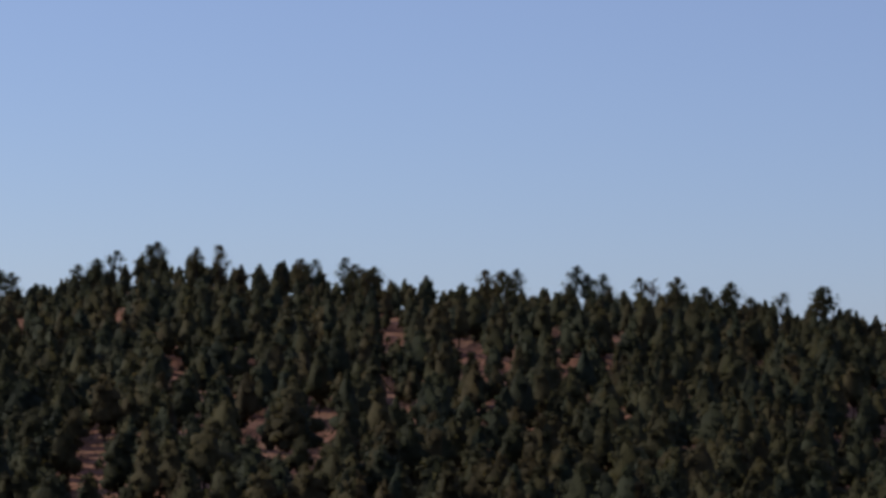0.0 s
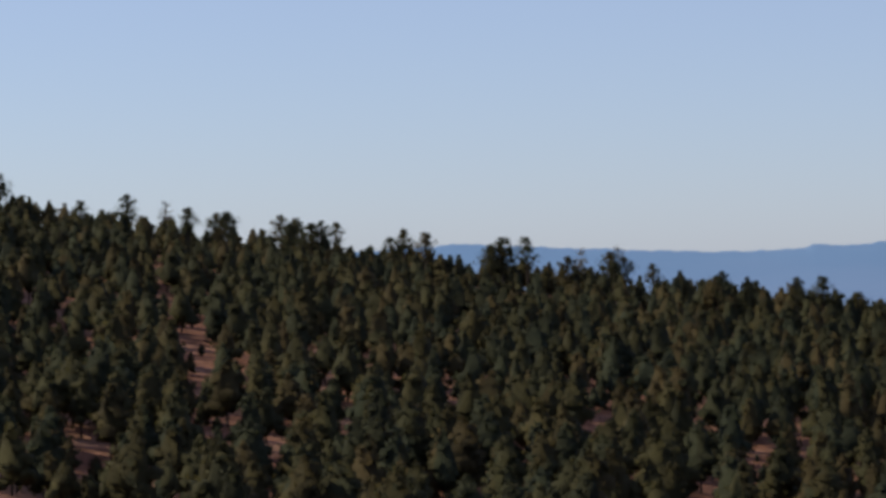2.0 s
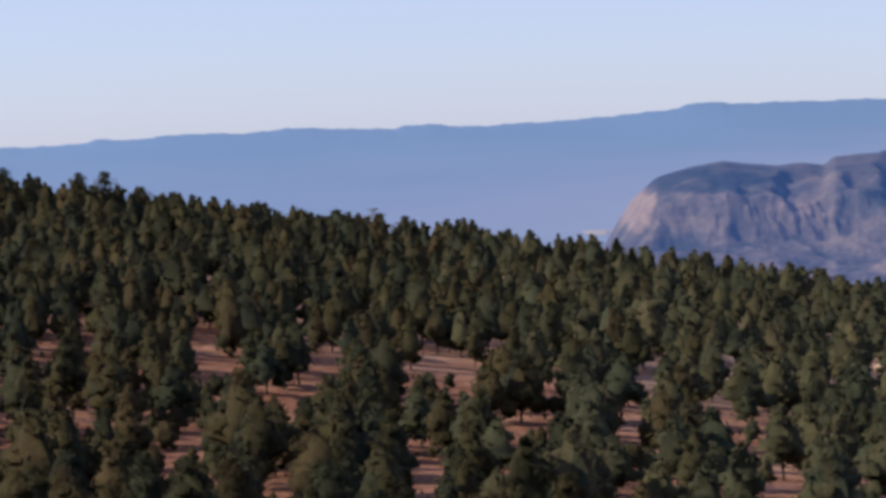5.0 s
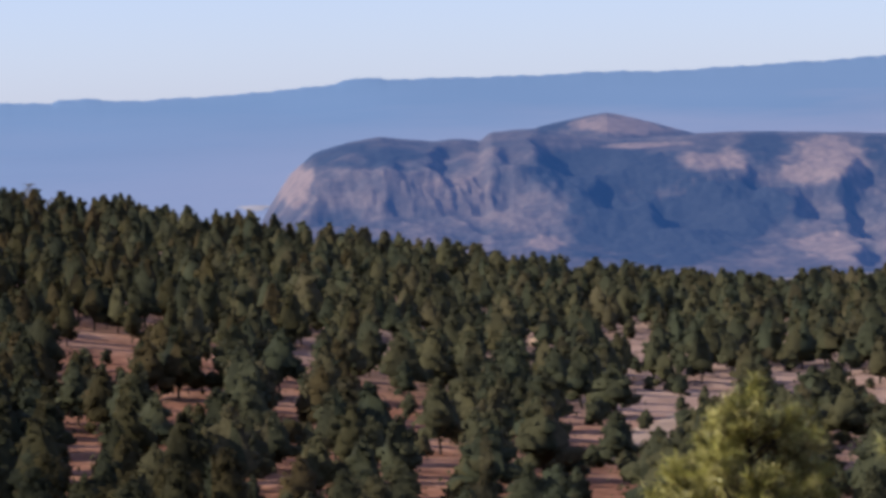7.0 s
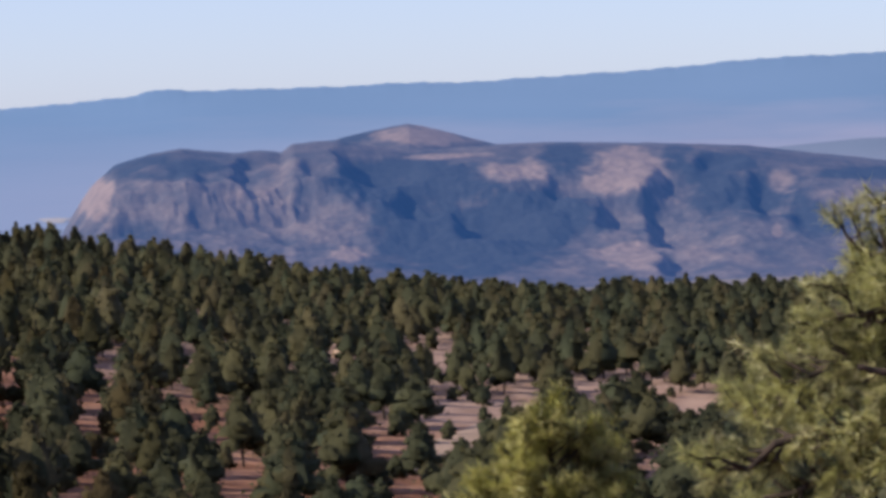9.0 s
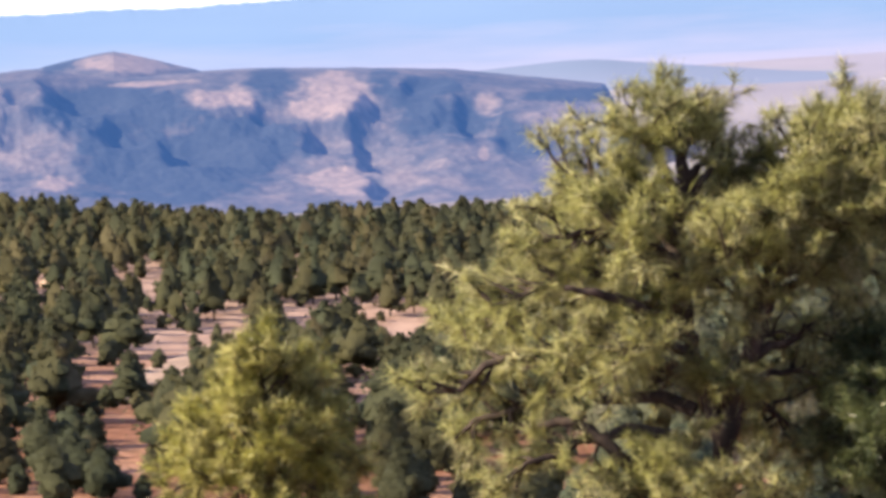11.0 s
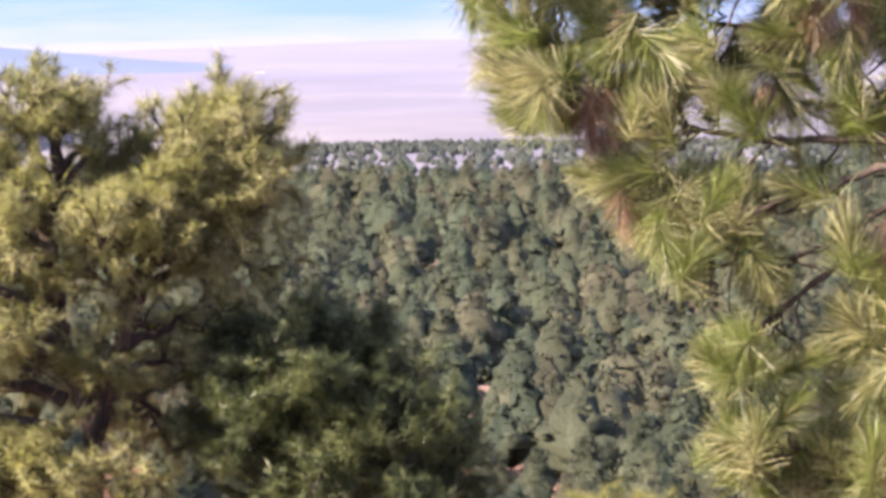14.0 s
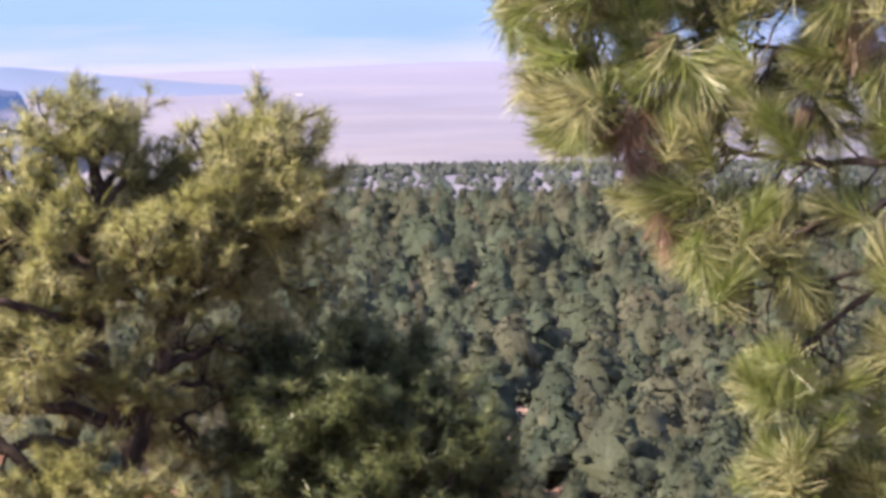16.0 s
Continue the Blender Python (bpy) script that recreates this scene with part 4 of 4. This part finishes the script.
    for path, thick in ((((47.98, -7.7, 0), (48.35, -6.5, -0.1), (48.5, -6.0, -0.2), (49.0, -4.8, -0.2), (48.85, -4.3, -0.1), (49.2, -3.8, 0), (49.75, -3.3, 0), (50.1, -2.6, 0)), 0.095),
                        (((47.9, -8.9, 0), (46.7, -8.3, -0.4), (46.0, -7.7, -0.6), (45.5, -7.2, -0.6), (45.0, -7.1, -0.6), (44.3, -7.3, -0.5)), 0.085),
                        (((47.3, -3.9, 0), (46.9, -3.3, -0.2), (46.3, -3.0, -0.4), (45.6, -2.9, -0.4)), 0.055), (((47.3, -3.6, 0), (47.7, -2.9, -0.2), (48.0, -2.6, -0.2), (48.3, -2.2, 0)), 0.05),
                        (((47.5, -5.7, 0), (46.6, -5.1, -0.7), (45.9, -4.85, -1.0), (45.2, -4.7, -1.1)), 0.07), (((48.9, -5.0, -0.2), (48.6, -4.6, -0.5), (48.45, -4.2, -0.6)), 0.05)):
        pts = np.array([spot(a, e, 28.0 + d) for a, e, d in path])
        t = np.linspace(0, len(pts) - 1, 5 * len(pts))
        line = np.stack([np.interp(t, range(len(pts)), pts[:, q]) for q in range(3)], 1)
        line[1:-1] = (line[:-2] + 2 * line[1:-1] + line[2:]) / 4 + rng.normal(0, 0.008, (len(line) - 2, 3))
        mesh_object("limb", *tube(line, np.linspace(thick, thick * 0.35, len(line)), 8), [BARK], pine)
    return pine


def build_small_pine():
    forks = [((39.7, -7.4, 0), (39.55, -5.5, 0), 0.03), ((39.7, -7.6, 0), (38.8, -6.3, -0.3), 0.025), ((39.7, -7.6, 0), (40.5, -6.2, 0.3), 0.025),
             ((39.7, -8.0, 0), (38.2, -7.0, 0.2), 0.03), ((39.7, -8.1, 0), (41.0, -7.2, -0.3), 0.03), ((39.7, -8.6, 0), (37.7, -7.9, -0.2), 0.03),
             ((39.7, -8.7, 0), (41.5, -8.1, 0.3), 0.03), ((39.7, -8.4, 0), (39.4, -7.3, -0.8), 0.025), ((39.7, -9.4, 0), (37.6, -9.0, 0.3), 0.03),
             ((39.7, -9.4, 0), (41.6, -9.2, -0.3), 0.03), ((39.7, -9.2, 0), (39.0, -8.6, -0.9), 0.03), ((39.7, -9.2, 0), (40.4, -8.6, -0.8), 0.03)]
    return standing_pine("pine_tree", 39.7, 31.0, forks, [(39.75, -11.5, 0), (39.7, -9.0, 0), (39.6, -6.6, 0)],
                         "young sunlit pine with bushy yellow-green top", NEEDLE_GOLD, 5, r0=0.1, twigs=16)


def build_shaded_pine():
    forks = [((53.0, -8.6, 0), (52.4, -6.3, 0), 0.03), ((53.0, -8.6, 0), (53.4, -6.4, 0.4), 0.03), ((53.0, -8.8, 0), (51.2, -6.8, -0.3), 0.03),
             ((53.0, -9.0, 0), (54.5, -7.4, 0.2), 0.03), ((53.0, -9.2, 0), (50.3, -7.4, 0.3), 0.03), ((53.0, -9.4, 0), (55.1, -8.4, -0.3), 0.03),
             ((53.0, -9.4, 0), (52.5, -7.6, -0.9), 0.03), ((53.0, -9.6, 0), (53.8, -8.4, -0.9), 0.03), ((53.0, -10.0, 0), (50.4, -8.7, -0.4), 0.03),
             ((53.0, -10.0, 0), (55.4, -9.3, 0.4), 0.03), ((53.0, -10.0, 0), (51.6, -8.8, -1.0), 0.03), ((53.0, -10.4, 0), (54.3, -9.6, -0.9), 0.03),
             ((53.0, -8.9, 0), (51.8, -7.1, 0.8), 0.03), ((53.0, -8.9, 0), (54.1, -7.0, -0.5), 0.03)]
    forks += [((52.6, -8.0, 0), (50.1, -6.2, 0.3), 0.03), ((52.6, -8.0, 0), (50.9, -6.0, 0.5), 0.03), ((52.7, -7.8, 0), (51.6, -5.8, 0.2), 0.03), ((52.8, -7.6, 0), (52.6, -5.85, 0.1), 0.03),
              ((52.6, -8.4, 0), (49.7, -6.8, 0.2), 0.03), ((52.6, -8.2, 0), (50.5, -6.8, -0.7), 0.03), ((52.6, -8.2, 0), (51.4, -6.5, -0.8), 0.03), ((52.8, -8.8, 0), (49.5, -7.5, -0.2), 0.03), ((52.8, -9.0, 0), (49.8, -7.8, -0.6), 0.03)]
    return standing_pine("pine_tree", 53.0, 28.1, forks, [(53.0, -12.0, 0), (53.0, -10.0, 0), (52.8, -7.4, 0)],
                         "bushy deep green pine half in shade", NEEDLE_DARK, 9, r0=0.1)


build_big_pine()
build_small_pine()
build_shaded_pine()


def pine_cone(rng, place, length, parent):
    bm = bmesh.new()
    turns = 9
    for k in range(turns):
        u = (k + 0.5) / turns
        ring = length * 0.36 * math.sin(math.pi * (0.12 + 0.83 * u)) ** 0.8
        for q in range(7):
            a = q * 2 * math.pi / 7 + k * 0.45
            m = Matrix.Translation((ring * 0.75 * math.cos(a), ring * 0.75 * math.sin(a), (0.5 - u) * length)) @ Matrix.Rotation(a, 4, "Z") @ Matrix.Rotation(0.5, 4, "Y")
            bmesh.ops.create_cone(bm, cap_ends=True, segments=5, radius1=ring * 0.42, radius2=ring * 0.08, depth=length * 0.13, matrix=m)
    me = bpy.data.meshes.new("cone")
    bm.to_mesh(me)
    bm.free()
    me.materials.append(CONE)
    ob = new("cone", me)
    ob.parent = parent
    ob.matrix_basis = Matrix.Translation(place) @ pose(0, 0, 0, rng.uniform(-35, 35), rng.uniform(-35, 35), 0)
    return tagged(ob, "brown pine cone")


# boughs of the pine beside the camera: bearings and elevations from the eye
BOUGHS = [((64.9, -2.6), (62.3, -2.44), (60.3, -2.43), (58.8, -2.17), (57.4, -1.85), (56.6, -1.33)), ((64.9, -0.5), (62.9, -0.46), (60.9, -0.45), (59.3, -0.33), (58.4, 0.2)),
          ((64.9, -2.6), (63.0, -3.31), (61.2, -4.43), (60.0, -4.73), (58.85, -4.73)), ((64.9, -2.7), (62.3, -2.95), (61.0, -3.41), (59.9, -3.76), (58.65, -3.81), (57.9, -3.29)),
          ((65.0, -7.56), (63.55, -6.87), (62.5, -6.06), (62.0, -5.45), (62.4, -4.63)), ((65.0, -6.76), (63.55, -7.58), (62.3, -7.79), (61.3, -8.05), (60.0, -7.99)),
          ((65.0, -7.97), (63.6, -8.39), (62.9, -8.9), (61.9, -8.91)), ((64.9, -3.9), (61.9, -4.4), (60.5, -5.55), (60.0, -5.91), (59.5, -6.27)),
          ((64.9, -1.79), (63.6, -1.99), (62.8, -2.04), (62.1, -1.47))]
# boughs higher up, mostly unseen and there for shade, and beyond the trunk
MORE_BOUGHS = [((64.9, 0.5), (61.5, 0.7), (59.0, 0.62), (57.2, 0.6), (55.9, 0.75)), ((64.9, 1.2), (62.0, 1.8), (59.5, 2.2), (57.0, 2.6), (54.5, 3.3)), ((64.9, 2.6), (61.5, 3.0), (58.5, 3.3), (55.5, 4.0), (53.5, 4.4)), ((64.9, 4.4), (62.0, 4.9), (59.0, 5.0), (56.0, 5.4), (54.0, 5.7)),
               ((65.0, 6.5), (62.5, 7.2), (60.0, 7.2), (57.5, 7.6)), ((65.2, 9.0), (63.0, 10.0), (61.5, 10.2)), ((65.5, 12.0), (64.0, 13.0), (62.8, 13.4)),
               ((66.5, 1.5), (68.0, 1.6), (71.0, 1.2)), ((66.8, 5.5), (69.0, 6.0), (72.0, 5.8)), ((66.8, -3.5), (69.0, -3.8), (72.0, -4.2))]
# shoots in full needle: bearing, elevation, and the way each one points, in degrees from level to the right
HIGH_TUFTS = [(55.4, 1.05, 190), (55.7, 0.75, 170), (56.0, 1.0, 150), (56.3, 0.4, 200), (56.9, 0.5, 120), (57.6, 0.3, 220), (58.4, 0.6, 100), (59.2, 0.45, 75), (60.0, 0.7, 120), (60.8, 0.35, 250),
              (61.6, 0.6, 100), (62.4, 0.3, 280), (63.0, 0.8, 90), (57.2, 1.2, 150), (58.1, 1.1, 230), (59.6, 1.2, 100), (61.2, 1.3, 260), (62.6, 1.4, 110)]
TOP_TUFTS = [(55.6, -1.15, 180), (55.5, -0.75, 170), (55.95, -1.75, 200), (55.1, 0.8, 165), (55.2, 0.4, 190), (55.7, -0.3, 180), (56.05, -1.09, 135), (56.05, -1.4, -174), (56.2, -1.71, -139), (56.71, -1.81, -108), (57.53, -0.78, -111), (57.12, -0.27, 111), (57.74, -0.48, -76), (57.94, -1.71, 49), (58.35, -1.91, 77), (58.96, -0.48, 104),
             (60.29, -0.48, -153), (60.09, -1.19, -140), (59.68, -1.81, 124), (60.8, -0.17, 130), (61.21, -0.78, -76), (61.62, -0.99, -113), (62.64, -0.48, -50), (62.85, -1.4, 108), (63.25, -0.99, 77), (62.23, -2.12, 67),
             (63.31, -2.32, -104), (61.82, -1.5, 76), (59.27, -1.3, 111), (60.7, -1.81, -63), (56.51, -0.78, 108), (58.55, -0.99, -60), (62.03, -0.17, 76)]
MIDDLE_TUFTS = [(57.53, -3.14, -180), (57.74, -2.94, 126), (57.43, -2.73, 108), (58.25, -3.86, -144), (58.45, -4.17, -131), (58.6, -4.58, -114), (58.14, -3.66, -168), (59.06, -3.25, 60), (59.47, -3.35, 84), (59.78, -3.45, 60),
                (58.86, -3.66, -108), (60.19, -4.78, -90), (60.14, -4.99, 135), (60.29, -4.89, -50), (59.06, -4.37, 69), (62.44, -4.58, 131), (62.34, -4.63, -162), (62.54, -4.48, 77), (62.95, -4.89, 63), (63.31, -4.48, 69),
                (63.25, -3.25, -96), (62.64, -5.2, -69), (63.25, -5.61, 40)]
LOW_TUFTS = [(61.62, -5.91, 153), (61.82, -5.66, 108), (61.82, -6.22, -148), (62.13, -6.94, -174), (62.64, -5.71, 58), (63.25, -6.22, 60), (62.85, -6.43, -108), (59.47, -6.32, 139), (59.37, -6.43, -180), (59.58, -6.53, -131),
             (59.88, -6.02, 111), (59.98, -6.43, -60), (59.58, -7.76, 122), (59.58, -7.86, 174), (59.68, -7.97, -144), (60.09, -7.76, 84), (60.19, -7.97, 69), (60.7, -7.25, 76), (61.01, -6.43, 69), (61.82, -8.07, 126),
             (61.62, -8.38, -159), (62.23, -8.07, 77), (62.13, -8.58, -63), (62.85, -7.97, 60), (63.36, -7.76, 69), (63.05, -8.58, -103), (61.21, -8.48, -139), (60.8, -8.27, -96), (63.36, -6.84, -77)]

EAST_TUFTS = [(61.92, -5.96, 150), (62.43, -6.77, 200), (62.94, -6.36, 120), (63.34, -6.77, 250), (62.74, -7.59, 170), (62.12, -8.0, 150), (63.25, -7.99, 120), (62.53, -8.4, 190), (61.41, -9.02, 170), (62.02, -9.02, 100), (63.04, -8.7, 140),
              (63.55, -9.0, 90), (61.61, -7.39, 200), (60.89, -8.41, 170), (60.38, -8.82, 220), (63.34, -5.14, 100), (62.83, -5.55, 140), (61.3, -8.0, 150), (59.88, -3.61, 170), (59.37, -4.01, 200), (60.8, -3.3, 150), (61.72, -4.12, 120)]


def needle_star(rng, tip, way, count, length, width, spread=0.44):
    """A shoot in full needle: stiff needles standing out from the end of a twig like a brush."""
    way = way / np.linalg.norm(way)
    d = rng.normal(size=(count, 3))
    d /= np.linalg.norm(d, axis=1, keepdims=True)
    along = rng.uniform(0, 1, (count, 1))
    d = way * (0.55 + 0.9 * along ** 2) + d * (spread + 0.25 * (1 - along))
    d /= np.linalg.norm(d, axis=1, keepdims=True)
    start = tip - way * (1 - along) * length * 1.0
    ln = length * rng.uniform(0.75, 1.1, (count, 1))
    side = np.cross(d, rng.normal(size=(count, 3)))
    side /= np.linalg.norm(side, axis=1, keepdims=True) + 1e-9
    end = start + d * ln + np.array([0, 0, -0.05]) * ln
    v = np.stack([start - side * width, start + side * width, end + side * width * 0.5, end - side * width * 0.5], 1).reshape(-1, 3)
    k = np.arange(count)[:, None] * 4
    return v, np.concatenate([k + [0, 1, 2], k + [0, 2, 3]])


def build_branch_pine():
    """The pine beside the camera: its trunk stands out of sight and its boughs hang into the view."""
    rng = np.random.default_rng(31)
    R = 11.0
    root = new("pine_tree")
    foot = spot(67.5, 0, R)
    foot[2] = float(land(67.5, R)) - 0.15
    stem = bend(rng, foot, foot + np.array([0.1, 0.1, 8.4]), 14, 0.003)
    mesh_object("trunk", *tube(stem, np.linspace(0.19, 0.03, 14), 10), [BARK], root)
    wood, green, brown, lines = [], [], [], []
    for points in BOUGHS + MORE_BOUGHS:
        z0 = EYE + R * math.tan(math.radians(points[0][1]))
        k = int(np.argmin(np.abs(stem[:, 2] - z0)))
        depth = rng.uniform(-0.25, 0.3)
        way = [stem[k]] + [spot(a, e, R + depth * i / len(points)) for i, (a, e) in enumerate(points)]
        n = len(way)
        t = np.linspace(0, n - 1, 6 * n)
        line = np.stack([np.interp(t, range(n), [w[q] for w in way]) for q in range(3)], 1)
        line[1:-1] = (line[:-2] + line[1:-1] * 2 + line[2:]) / 4
        line[1:-1] += rng.normal(0, 0.004, (len(line) - 2, 3))
        lines.append(line)
        knots = 1 + 0.18 * np.sin(np.arange(len(line)) * 1.9)
        wood.append([tube(line, np.linspace(0.019, 0.005, len(line)) * knots, 7)])
        green.append([])
        brown.append([])
    right, up = np.array([*polar(150.0, 1.0), 0.0]), np.array([0, 0, 1.0])
    shoots = []
    for tufts, twins in ((HIGH_TUFTS, 6), (TOP_TUFTS, 5), (MIDDLE_TUFTS, 3), (LOW_TUFTS, 3), (EAST_TUFTS, 4)):
        for az, el, angle in tufts:
            for k in range(twins):
                t = radians(angle + rng.normal(0, 55 if k else 15))
                way = right * math.cos(t) + up * math.sin(t) + rng.normal(0, 0.3, 3)
                at = spot(az + (rng.normal(0, 0.28) if k else 0), el + (rng.normal(0, 0.28) if k else 0), R + (rng.uniform(0.0, 0.6) if k else rng.uniform(-0.25, 0.1)))
                shoots.append((at, way, 260 if k else 350))
    for line in lines[len(BOUGHS) + 1:]:
        for k in (*range(10, len(line)), *range(14, len(line), 2)):
            shoots.append((line[k] + rng.normal(0, 0.16, 3), rng.normal(0, 0.6, 3) - right * 0.6 + up * 0.4, 230))
    for tip, way, count in shoots:
        way = way / np.linalg.norm(way)
        gaps = [np.linalg.norm(line[8:] - tip, axis=1) for line in lines]
        b = int(np.argmin([g.min() for g in gaps]))
        at = max(8 + int(gaps[b].argmin()) - 3, 4)
        length = rng.uniform(0.125, 0.165) if count > 300 else rng.uniform(0.095, 0.14)
        neck = tip - way * 0.07
        twig = np.concatenate([bend(rng, lines[b][at], neck, 6, 0.05, -0.03), [tip]])
        wood[b].append(tube(twig, np.linspace(0.006, 0.0035, 7), 5))
        green[b].append(needle_star(rng, tip, way, count, length, 0.00125, 0.56))
    for az, el, b in ((57.2, -2.0, 0), (57.45, -2.1, 0), (57.1, -2.3, 0), (57.7, -3.85, 3), (61.4, -0.1, 1), (61.9, -0.3, 1), (61.2, -0.35, 1), (62.5, -4.5, 4)):
        tip = spot(az, el, R - 0.1)
        brown[b].append(needle_star(rng, tip, np.array([0.1, -0.1, -1.0]), 220, 0.12, 0.0014))
    for k in range(len(lines)):
        bough = mesh_object("bough", *joined(wood[k]), [TWIG], root)
        mesh_object("needles", *joined(green[k]), [NEEDLE_NEAR], bough, smooth=False)
        if brown[k]:
            mesh_object("dead_needles", *joined(brown[k]), [NEEDLE_DEAD], bough, "withered brown needles", smooth=False)
    dead = np.array([spot(a, e, R + 0.12) for a, e in ((63.55, -7.05), (62.63, -7.23), (61.92, -7.36), (61.36, -7.39), (61.18, -7.24), (61.05, -6.98), (60.79, -6.88), (60.54, -6.88))])
    mesh_object("dead_twig", *tube(dead, (0.004, 0.004, 0.0045, 0.005, 0.006, 0.007, 0.006, 0.003), 7), [DEAD], root, "bare bleached grey twig")
    for az, el in ((56.06, -1.41), (60.24, -1.67), (62.83, -2.04), (63.33, -1.94), (57.6, -0.32)):
        pine_cone(rng, spot(az, el, R - 0.12), 0.1, root)
    return tagged(root, "pine boughs with long green needles and cones", "tree")


build_branch_pine()


def build_boulder(az, r, size, seed):
    rng = np.random.default_rng(seed)
    v, f = BALLS[2]
    v = v * rng.uniform(0.8, 1.2, (len(v), 1)) * [size, size * 0.7, size * 0.55]
    x, y = polar(az, r)
    ob = mesh_object("boulder", v, f, [TRACK], smooth=False)
    ob.matrix_basis = pose(float(x), float(y), float(land(az, r)) + size * 0.3, 0, 0, rng.uniform(0, 360))
    return tagged(ob, "pale sandstone boulder among the trees", "rock", "boulders on the slope")


for k, (az, r, size) in enumerate(((35.85, 655, 2.4), (38.3, 665, 1.8), (37.2, 650, 1.4), (36.6, 668, 1.6))):
    build_boulder(az, r, size, 90 + k)


def build_low_pine():
    forks = [((57.9, -10.6, 0), (57.8, -9.30, 0), 0.03), ((57.9, -10.8, 0), (57.0, -9.50, -0.3), 0.03), ((57.9, -10.8, 0), (58.6, -9.50, 0.3), 0.03), ((57.9, -11.0, 0), (56.5, -9.80, 0.2), 0.03),
             ((57.9, -11.0, 0), (59.2, -9.80, -0.3), 0.03), ((57.9, -11.3, 0), (57.5, -10.10, -0.8), 0.03), ((57.9, -11.3, 0), (58.4, -10.20, -0.8), 0.03)]
    return standing_pine("pine_tree", 57.9, 34.0, forks, [(57.9, -13.0, 0), (57.9, -11.0, 0), (57.9, -10.10, 0)],
                         "yellow-green pine top below the boughs", NEEDLE_GOLD, 15, r0=0.1)


build_low_pine()
